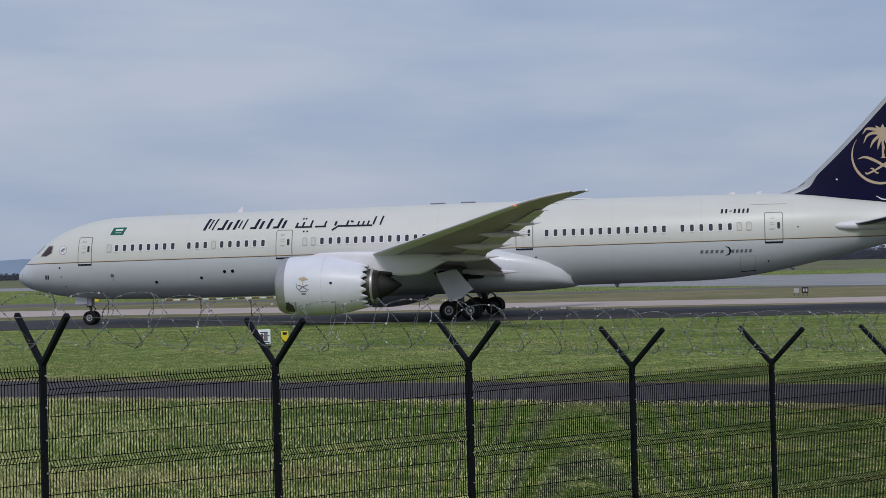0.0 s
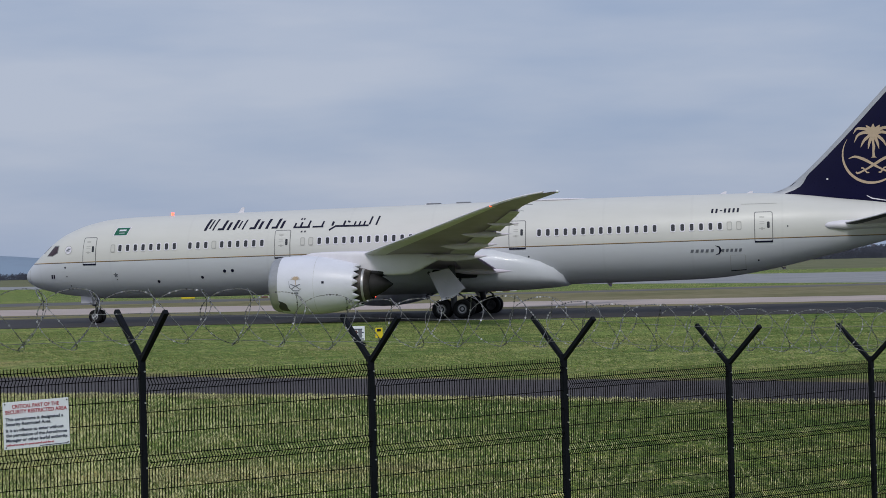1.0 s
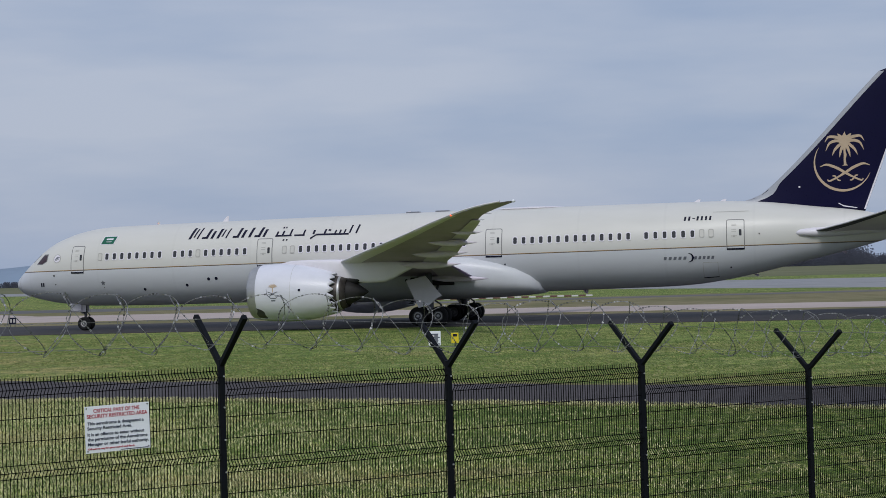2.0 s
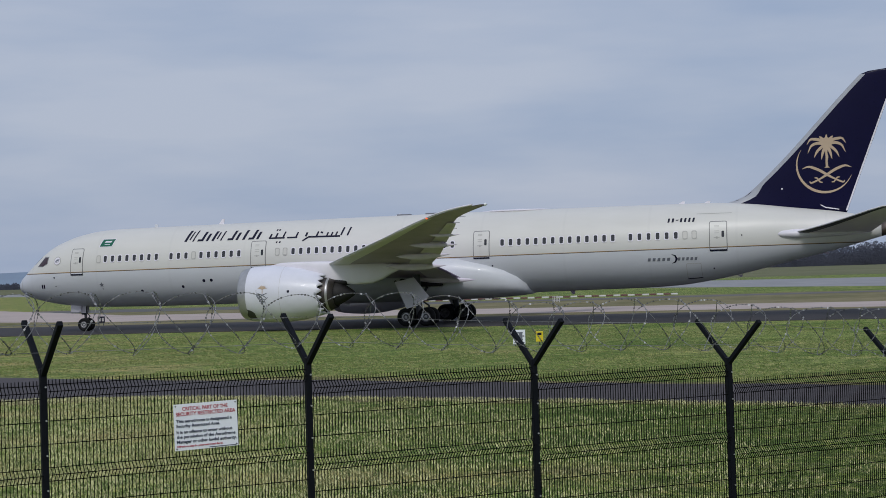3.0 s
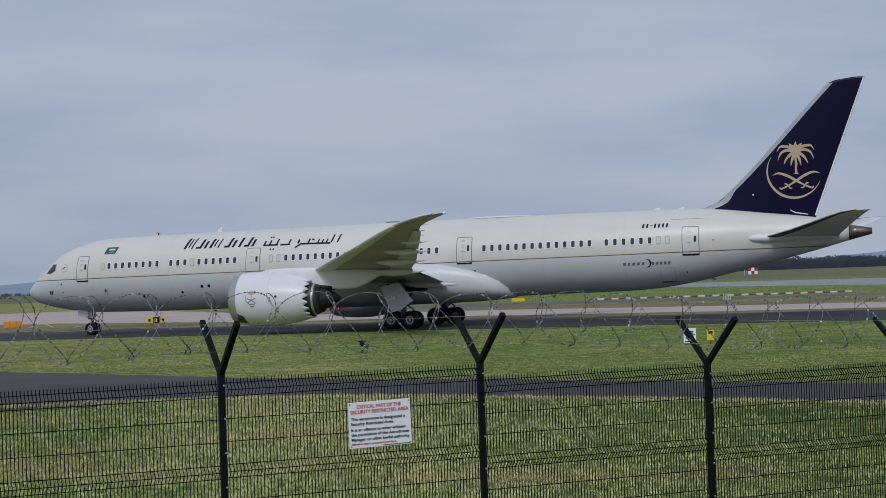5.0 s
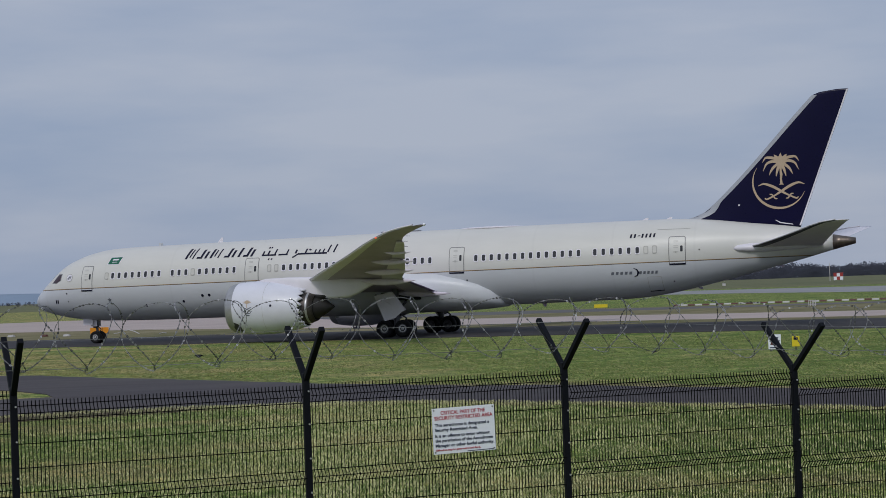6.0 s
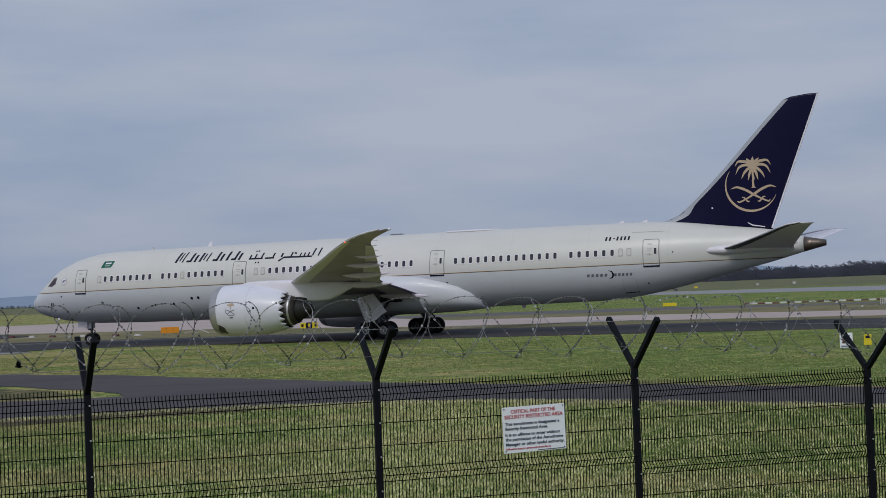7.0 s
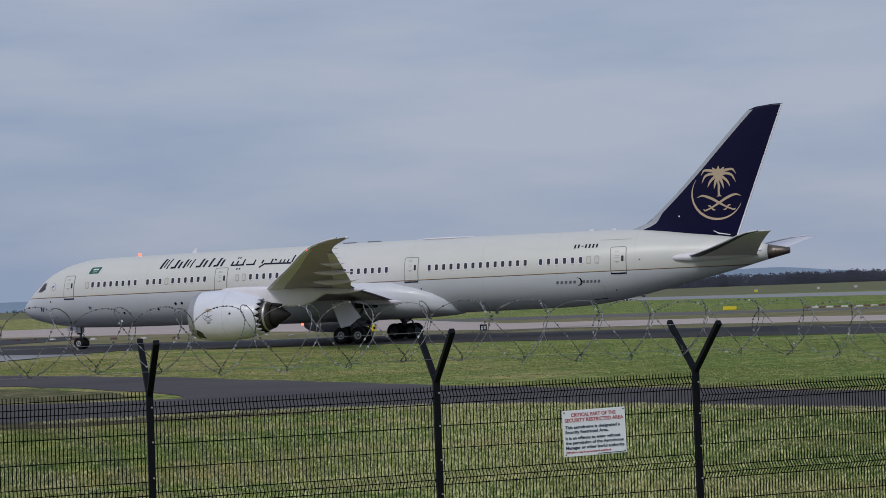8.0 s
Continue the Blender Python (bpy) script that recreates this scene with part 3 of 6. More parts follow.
def surf_patch(outline, side=-1, off=0.012, step=0.12, xstep=0.0, fin=None):
    """A flat outline in (x, z) laid on the body's (or the fin's) surface."""
    bm = bmesh.new()
    vs = [bm.verts.new((x, 0, z)) for x, z in outline]
    bm.faces.new(vs).normal_update()
    bmesh.ops.triangulate(bm, faces=bm.faces[:])
    zs = [z for _, z in outline]
    xs = [x for x, _ in outline]
    if not fin:
        z = math.floor(min(zs) / step) * step
        while z < max(zs):
            bmesh.ops.bisect_plane(bm, geom=bm.verts[:] + bm.edges[:] + bm.faces[:], plane_co=(0, 0, z), plane_no=(0, 0, 1))
            z += step
        if min(xs) < 9 or max(xs) > 46:
            xstep = xstep or 0.3
        if xstep:
            x = math.floor(min(xs) / xstep) * xstep
            while x < max(xs):
                bmesh.ops.bisect_plane(bm, geom=bm.verts[:] + bm.edges[:] + bm.faces[:], plane_co=(x, 0, 0), plane_no=(1, 0, 0))
                x += xstep
    for v in bm.verts:
        x, z = v.co.x, v.co.z
        y = fin(x, z) if fin else body_y(x, z)
        v.co = (x - X0, side * (y + off), z)
    bmesh.ops.recalc_face_normals(bm, faces=bm.faces)
    # face outward
    if sum(f.normal.y * f.calc_area() for f in bm.faces) * side < 0:
        bmesh.ops.reverse_faces(bm, faces=bm.faces)
    return bm


def joined(bms):
    out = bmesh.new()
    for b in bms:
        me = bpy.data.meshes.new("tmp")
        b.to_mesh(me)
        b.free()
        out.from_mesh(me)
        bpy.data.meshes.remove(me)
    return out


def rounded_rect(x0, z0, x1, z1, r, lean=0.0, n=4):
    out = []
    for cx, cz, a0 in ((x1 - r, z1 - r, 0), (x0 + r, z1 - r, 90), (x0 + r, z0 + r, 180), (x1 - r, z0 + r, 270)):
        for i in range(n + 1):
            a = radians(a0 + 90 * i / n)
            x, z = cx + r * math.cos(a), cz + r * math.sin(a)
            out.append((x + lean * (z - z0), z))
    return out


def stroke(pts, w):
    """A bar of width w (or tapering widths) along a polyline, as an outline."""
    P = np.array(pts, float)
    W = np.full(len(P), w) if np.ndim(w) == 0 else np.array(w, float)
    T = np.gradient(P, axis=0)
    T /= np.linalg.norm(T, axis=1)[:, None]
    Nn = np.c_[-T[:, 1], T[:, 0]] * W[:, None] / 2
    return [tuple(p) for p in P + Nn] + [tuple(p) for p in (P - Nn)[::-1]]


def swept(pts, w, n=9):
    """A stroke along a smooth curve through a few points."""
    k = list(range(len(pts)))
    fx, fz, fw = hermite(k, [p[0] for p in pts]), hermite(k, [p[1] for p in pts]), hermite(k, w)
    u = np.linspace(0, len(pts) - 1, n)
    return stroke([(fx(v), fz(v)) for v in u], [fw(v) for v in u])


def cabin_line(x):
    return 5.53 + 0.0068 * (x - 8.7)


def cabin_windows(parent, side):
    """Tall rounded cabin windows: a pale rim and a dark pane, or a closed blind."""
    rim = mesh_data_window(0.180, 0.300, 0.010, 0.03, 0.10)
    pane = mesh_data_window(0.125, 0.235, 0.016, 0.0, 0.085)
    rows = [(8.14, 0)] + [(8.71 + 0.604 * i, 1) for i in range(8)]
    rows += [(14.14 + 0.607 * i, 0 if i == 3 else 1) for i in range(10)]
    rows += [(22.65, 0), (23.26, 0)] + [(23.89 + 0.608 * i, 1) for i in range(21)]
    rows += [(39.73 + 0.613 * i, 1) for i in range(14)]
    rows += [(48.94 + 0.632 * i, 1 if i < 6 else 0) for i in range(8)]
    rim_mat, pane_mat, blind_mat = M_WHITE, M_PANE, M_SHADE
    for m, mt in ((rim, rim_mat), (pane, pane_mat)):
        m.materials.append(mt)
    blind = pane.copy()
    blind.materials[0] = blind_mat
    blind_rim = rim.copy()
    blind_rim.materials[0] = M_LINE_SOFT
    for x, opened in rows:
        z = cabin_line(x)
        y = body_y(x, z)
        y2 = body_y(x, z + 0.05)
        tilt = math.atan2(y - y2, 0.05)
        yaw = math.atan2(body_y(x + 0.1, z) - body_y(x - 0.1, z), 0.2)
        m = Matrix.Translation((x - X0, side * y, z)) @ (Matrix.Rotation(side * yaw, 4, "Z") @ Matrix.Rotation(side * tilt * -1 if side < 0 else -tilt, 4, "X") if side > 0 else Matrix.Rotation(-yaw, 4, "Z") @ Matrix.Rotation(-tilt, 4, "X"))
        if side > 0:
            m = Matrix.Translation((x - X0, y, z)) @ Matrix.Rotation(yaw, 4, "Z") @ Matrix.Rotation(tilt, 4, "X") @ Matrix.Rotation(math.pi, 4, "Z")
        w = new("cabin_window", rim if opened else blind_rim)
        w.parent = parent
        w.matrix_basis = m
        p = new("pane", pane if opened else blind)
        p.parent = w


def mesh_data_window(hw, hh, out, back, r):
    ol = rounded_rect(-hw, -hh, hw, hh, r, n=4)
    n = len(ol)
    verts = [(x, -out, z) for x, z in ol] + [(x, 0.05, z) for x, z in ol]
    faces = [tuple(range(n))[::-1]] + [(i, (i + 1) % n, n + (i + 1) % n, n + i) for i in range(n)]
    me = mesh_of("cabin_window", verts, faces)
    return me


M_LINE_SOFT = plain("blind_rim", (0.44, 0.43, 0.40), 0.4, 0, 0.05)


def body_doors(parent, side):
    for x0, x1, z0, z1 in ((5.70, 6.80, 4.38, 6.40), (20.53, 21.74, 4.48, 6.50), (37.58, 38.80, 4.66, 6.64), (54.38, 55.62, 4.69, 6.74)):
        w = 0.055
        outer, inner = rounded_rect(x0, z0, x1, z1, 0.14), rounded_rect(x0 + w, z0 + w, x1 - w, z1 - w, 0.10)
        rim = surf_patch(outer, side, 0.010)
        d = part("passenger_door", rim, M_LINE, parent, "cream cabin door with a dark seam")
        part("door_panel", surf_patch(inner, side, 0.022), M_LIVERY, d)
        part("sill", surf_patch([(x0 + 0.02, z0 - 0.04), (x1 - 0.02, z0 - 0.04), (x1 - 0.02, z0 + 0.07), (x0 + 0.02, z0 + 0.07)], side, 0.03), M_INK, d)
        cx = x0 + 0.76 * (x1 - x0)
        part("door_window", surf_patch(rounded_rect(cx - 0.09, z0 + 0.92, cx + 0.09, z0 + 1.36, 0.06), side, 0.034), M_PANE, d)
        cx = x0 + 0.42 * (x1 - x0)
        part("handle", joined([surf_patch([(cx - 0.2, z0 + 0.88), (cx + 0.2, z0 + 0.88), (cx + 0.2, z0 + 0.93), (cx - 0.2, z0 + 0.93)], side, 0.034), surf_patch([(cx - 0.06, z0 + 0.82), (cx + 0.06, z0 + 0.82), (cx + 0.06, z0 + 0.97), (cx - 0.06, z0 + 0.97)], side, 0.032)]), M_LINE_SOFT, d)
        for zz in (1.2, 1.34, 1.62, 1.70):
            part("placard", surf_patch([(cx - 0.16, z0 + zz), (cx + 0.16, z0 + zz), (cx + 0.16, z0 + zz + 0.035), (cx - 0.16, z0 + zz + 0.035)], side, 0.032), M_LINE_SOFT, d)


def body_marks(parent, side):
    """Airline marks as plain shapes, small ports and panels."""
    def sh(outs, mat, name, label="", off=0.014):
        part(name, joined([surf_patch(o, side, off) for o in outs]), mat, parent, label)
    # title: six slanted navy blocks, then a flowing navy mark
    letters = [(15.05, 15.95), (16.0, 17.1), (17.25, 18.2), (18.42, 19.5), (19.72, 19.95), (20.1, 21.15)]
    for i, (a, b) in enumerate(letters):
        zb, zt = 6.62, 7.34 + (0.12 if i == 0 else 0)
        lean = 0.34
        L = lambda x, z: (x + lean * (z - zb), z)
        w = 0.17
        e = b - lean * 0.4
        mid = (a + e) / 2
        bar = lambda p, q, z0, z1: [L(p, z0), L(q, z0), L(q, z1), L(p, z1)]
        if i == 4:
            outs = [bar(a, a + 0.2, zb, zt)]
        elif i % 2 == 0:
            outs = [bar(a, a + 0.2, zb, zt), bar(a + 0.34, a + 0.46, zb + 0.12, zt - 0.08), bar(e - 0.12, e, zb, zt)]
        else:
            outs = [bar(a + 0.1, mid, zb, zb + 0.15), bar(mid - 0.1, mid + 0.1, zb, zt), bar(e - 0.18, e + 0.02, zb, zt - 0.16)]
        sh(outs, M_INK, "title_mark", "navy slanted block of the airline title")
    arcs = [stroke([(21.85, 6.66), (23.1, 6.66)], 0.12), stroke([(23.3, 6.66), (24.1, 6.66)], 0.12), stroke([(24.55, 6.38), (25.0, 6.66), (27.45, 6.64)], 0.13)]
    for xx, z0, z1, ww in ((21.95, 6.7, 6.98, 0.14), (22.4, 6.7, 7.02, 0.14), (22.98, 6.7, 7.12, 0.13), (24.0, 6.7, 7.05, 0.13), (24.75, 6.7, 7.0, 0.16), (25.6, 6.7, 7.04, 0.14), (25.95, 6.9, 7.02, 0.2), (26.4, 6.7, 6.96, 0.12), (26.75, 6.7, 6.96, 0.12), (27.1, 6.7, 6.98, 0.12), (27.5, 6.7, 7.28, 0.13), (28.0, 6.66, 7.3, 0.13)):
        arcs.append(stroke([(xx, z0), (xx + 0.28 * (z1 - z0), z1)], ww))
    for xx, zz in ((22.3, 7.2), (22.5, 7.2), (22.45, 6.28), (22.7, 6.28)):
        arcs.append([(xx, zz), (xx + 0.12, zz), (xx + 0.15, zz + 0.12), (xx + 0.03, zz + 0.12)])
    for o in arcs:
        sh([o], M_INK, "script_mark", "navy flowing stroke of the airline mark")
    # flag with pale bars
    part_flag = [(8.07, 6.48), (9.08, 6.48), (9.27, 7.03), (8.24, 7.03)]
    part("flag_border", surf_patch([(8.0, 6.44), (9.12, 6.44), (9.34, 7.07), (8.19, 7.07)], side, 0.012), M_WHITE, parent)
    part("flag", surf_patch(part_flag, side, 0.018), M_FLAG, parent, "green flag with white bars")
    part("flag_bar", surf_patch([(8.42, 6.78), (8.98, 6.78), (9.02, 6.90), (8.46, 6.90)], side, 0.026), M_WHITE, parent)
    part("flag_bar", surf_patch([(8.45, 6.62), (8.90, 6.62), (8.91, 6.66), (8.46, 6.66)], side, 0.026), M_WHITE, parent)
    # registration, nose number and type mark as bars
    def bars(x0, x1, z0, z1, n, mat, name, gap=0.22, skip=()):
        w = (x1 - x0) / n
        for i in range(n):
            if i not in skip:
                sh([[(x0 + i * w, z0), (x0 + (i + 1 - gap) * w, z0), (x0 + (i + 1 - gap) * w + 0.05, z1), (x0 + i * w + 0.05, z1)]], mat, name)
    bars(51.5, 53.5, 6.74, 7.03, 7, M_INK, "registration_bar", 0.52, (2,))
    bars(51.5 + 2 * 2 / 7, 51.5 + 3 * 2 / 7, 6.86, 6.92, 1, M_INK, "registration_bar", 0.4)
    bars(2.86, 3.24, 3.40, 3.70, 2, M_INK, "number_bar", 0.35)
    bars(50.07, 51.75, 4.07, 4.28, 5, M_GREYINK, "type_bar", 0.42)
    bars(52.15, 53.6, 4.07, 4.28, 5, M_GREYINK, "type_bar", 0.42)
    sh([stroke([(51.75, 4.52), (52.0, 4.42), (52.1, 4.2), (52.0, 3.98), (51.75, 3.88)], [0.02, 0.1, 0.16, 0.1, 0.02])], M_INK, "crescent_mark")
    # round badge, star badge, service ports
    circ = lambda x, z, r, n=16: [(x + r * math.cos(2 * math.pi * i / n), z + r * math.sin(2 * math.pi * i / n)) for i in range(n)]
    sh([circ(4.45, 5.5, 0.33, 24)], M_LINE_SOFT, "badge")
    sh([circ(4.45, 5.5, 0.28, 24)], M_WHITE, "badge", off=0.02)
    sh([stroke([(4.25, 5.42), (4.45, 5.55), (4.66, 5.6)], [0.05, 0.16, 0.04]), stroke([(4.3, 5.36), (4.6, 5.45)], 0.04)], M_GREYINK, "badge_mark", off=0.026)
    for x, z, r in ((4.20, 4.21, 0.07), (11.5, 3.02, 0.11), (14.91, 3.25, 0.11), (16.68, 3.66, 0.12), (17.28, 3.68, 0.12), (4.25, 3.55, 0.05), (4.4, 2.85, 0.05), (8.3, 3.25, 0.04), (38.95, 4.1, 0.06), (54.6, 3.45, 0.06), (56.6, 5.7, 0.05)):
        sh([circ(x, z, r, 12)], M_INK, "service_port")
    star = []
    for i in range(10):
        a, r = math.pi / 2 + math.pi * i / 5, 0.20 if i % 2 == 0 else 0.10
        star.append((8.26 + r * math.cos(a), 3.57 + r * math.sin(a)))
    sh([star], M_GREYINK, "star_badge")
    # cargo hatch and seams
    for x0, z0, x1, z1 in ((52.72, 2.80, 53.75, 3.85),):
        a, b = rounded_rect(x0, z0, x1, z1, 0.08), rounded_rect(x0 + 0.025, z0 + 0.025, x1 - 0.025, z1 - 0.025, 0.06)
        h = part("cargo_hatch", surf_patch(a, side, 0.008), M_LINE_SOFT, parent)
        part("hatch_panel", surf_patch(b, side, 0.014), M_LIVERY, h)
        part("hatch_sill", surf_patch([(x0, z0 - 0.06), (x1, z0), (x1, z0 + 0.06), (x0, z0 + 0.0)], side, 0.03), M_INK, h)
    sh([[(0.70, 2.95), (0.735, 2.95), (0.735, 4.45), (0.70, 4.45)]], M_LINE_SOFT, "radome_seam", off=0.006)
    for x0, z0, x1, z1 in ((53.5, 7.28, 55.9, 7.31),):
        sh([[(x0, z0), (x1, z1 - 0.03), (x1, z1), (x0, z0 + 0.03)]], M_LINE_SOFT, "drip_rail", off=0.02)
    # flight deck glazing: side window and windscreen
    wf = surf_patch([(2.45, 5.09), (3.02, 5.06), (3.52, 5.30), (3.52, 5.86), (3.05, 5.86)], side, 0.006, 0.1, 0.15)
    f1 = part("cockpit_window", wf, M_LINE, parent)
    part("pane", surf_patch([(2.55, 5.15), (3.05, 5.13), (3.44, 5.34), (3.44, 5.78), (3.10, 5.79)], side, 0.016, 0.1, 0.15), M_GLASS, f1, "dark reddish reflecting cockpit glass")
    f2 = part("windscreen", surf_patch([(1.66, 5.26), (2.02, 5.30), (2.62, 5.88), (2.36, 5.93)], side, 0.010, 0.1, 0.12), M_GLASS, parent, "dark raked windscreen")


def airfoil_ring(le, te, y, z, thick, n=14, droop=0.0):
    """A closed section from leading to trailing edge at one span station."""
    c = te - le
    up, lo = [], []
    for i in range(n + 1):
        s = 0.5 * (1 - math.cos(math.pi * i / n))
        t = thick * c * (1.4845 * math.sqrt(s) - 0.63 * s - 1.758 * s * s + 1.4215 * s ** 3 - 0.5075 * s ** 4) * 1.0
        cam_ = 0.02 * c * math.sin(math.pi * s) - droop * s * s * c
        up.append((le + c * s - X0, y, z + cam_ + t))
        lo.append((le + c * s - X0, y, z + cam_ - t * 0.85))
    return up + lo[-2:0:-1]


wing_le = hermite([0, 2.9, 10.95, 19.6, 27.3, 28.6, 29.5, 30.06], [22.3, 24.4, 29.75, 35.75, 41.0, 42.15, 43.4, 44.75])
wing_te = hermite([0, 2.9, 6.5, 9.8, 15, 20, 25, 27.3, 29, 30.06], [36.9, 36.8, 36.55, 36.45, 38.3, 40.1, 41.9, 42.75, 44.0, 45.25])
wing_z = hermite([0, 2.9, 6, 9.8, 15, 20, 25, 27.3, 29, 30.06], [3.15, 3.45, 3.95, 4.45, 5.15, 5.82, 6.48, 6.80, 7.10, 7.38])


def wing(parent, side):
    ys = [0.5, 2.0, 2.9, 4.5, 6.5, 8.2, 9.8, 11.5, 13.5, 15.5, 17.5, 20, 22.5, 25, 26.4, 27.3, 28.2, 29, 29.6, 30.06]
    rings = []
    for y in ys:
        th = 0.128 - 0.055 * min(1, y / 12) - 0.012 * min(1, y / 30)
        r = airfoil_ring(wing_le(y), wing_te(y), side * y, wing_z(y), th / 2 * 1.15, 14, 0.018)
        rings.append(r)
    w = part("wing", loft(rings), M_GREYP, parent, "grey swept wing with a raked tip", smooth=True)
    # pale leading-edge slats
    sl = []
    for y in [v for v in ys if 3.4 < v < 27.5]:
        le, te, z = wing_le(y), wing_te(y), wing_z(y)
        th = (0.128 - 0.055 * min(1, y / 12) - 0.012 * min(1, y / 30)) / 2 * 1.15
        full = airfoil_ring(le - 0.012, te, side * y, z, th * 1.03, 14, 0.018)
        n = len(full)
        k = 4
        sl.append([full[(j) % n] for j in range(-k, k + 1)])
    part("slat", loft(sl, False, False), M_WHITE, w, "white leading-edge slats", smooth=True)
    # white bead added along the slats to imitate their bright lit edge
    nose_pts = [(wing_le(y) - 0.035 - X0, side * y, wing_z(y) + 0.055) for y in np.linspace(3.2, 29.9, 60)]
    v, f = tubes([nose_pts], 0.055, 6)
    part_mesh("slat_highlight", mesh_of("slat_highlight", v, f), M_WHITE, w, "white bead standing in for light on the slat edge", smooth=True)
    bm = bmesh.new()
    bmesh.ops.create_icosphere(bm, subdivisions=2, radius=0.09, matrix=Matrix.Translation((wing_te(30.0) - 0.1 - X0, side * 30.02, wing_z(30.0) + 0.02)))
    part("tip_light", bm, M_BOARD, w, "clear white tip lamp", smooth=True)
    # trailing-edge flaps, drooped slightly
    for a, b, ch in ((3.3, 9.4, 0.20), (10.2, 19.2, 0.22), (19.6, 26.2, 0.20)):
        fl = []
        for y in np.linspace(a, b, 7):
            te, z, c = wing_te(y), wing_z(y), wing_te(y) - wing_le(y)
            d = -0.018 * c * 0.75
            fl.append(airfoil_ring(te - ch * c, te + 0.10, side * y, z + d - 0.06, 0.045, 8, 0.10))
        part("flap", loft(fl), M_FLAPP, w, "pale trailing-edge flap", smooth=True)
    # flap-track pods
    for y, xe, ze, ln, rr in ((3.9, 38.0, 3.15, 4.6, 0.24), (10.45, 37.55, 4.2, 4.2, 0.25), (15.04, 39.1, 4.90, 3.7, 0.21), (19.62, 40.75, 5.42, 3.1, 0.165), (23.4, 41.9, 5.95, 1.9, 0.10)):
        rings = []
        for s, k in ((0, 0.06), (0.12, 0.55), (0.3, 0.95), (0.5, 1.0), (0.7, 0.8), (0.88, 0.4), (1, 0.04)):
            x = xe - ln + s * ln
            zz = wing_z(y) - 0.30 - 0.08 * math.sin(math.pi * s) + (ze - wing_z(y) + 0.30) * s * s
            rings.append([(x - X0, side * y + rr * 0.62 * k * math.cos(t), zz + rr * k * math.sin(t)) for t in (2 * math.pi * j / 14 for j in range(14))])
        part("flap_track_fairing", loft(rings), M_FLAPP, w, smooth=True)
    # light at the tip's leading edge
    bm = bmesh.new()
    bmesh.ops.create_icosphere(bm, subdivisions=2, radius=0.065, matrix=Matrix.Translation((40.96 - X0, side * 27.3, 6.83)))
    part("navigation_light", bm, M_NAVRED if side < 0 else M_WHITE, w, smooth=True)
    # static wicks and jury panel seams
    for y in (24.0, 26.0, 27.8):
        bm = bmesh.new()
        rod(bm, (wing_te(y) - X0, side * y, wing_z(y) - 0.05), (wing_te(y) + 0.35 - X0, side * y, wing_z(y) - 0.07), 0.012, seg=5)
        part("static_wick", bm, M_INK, w)


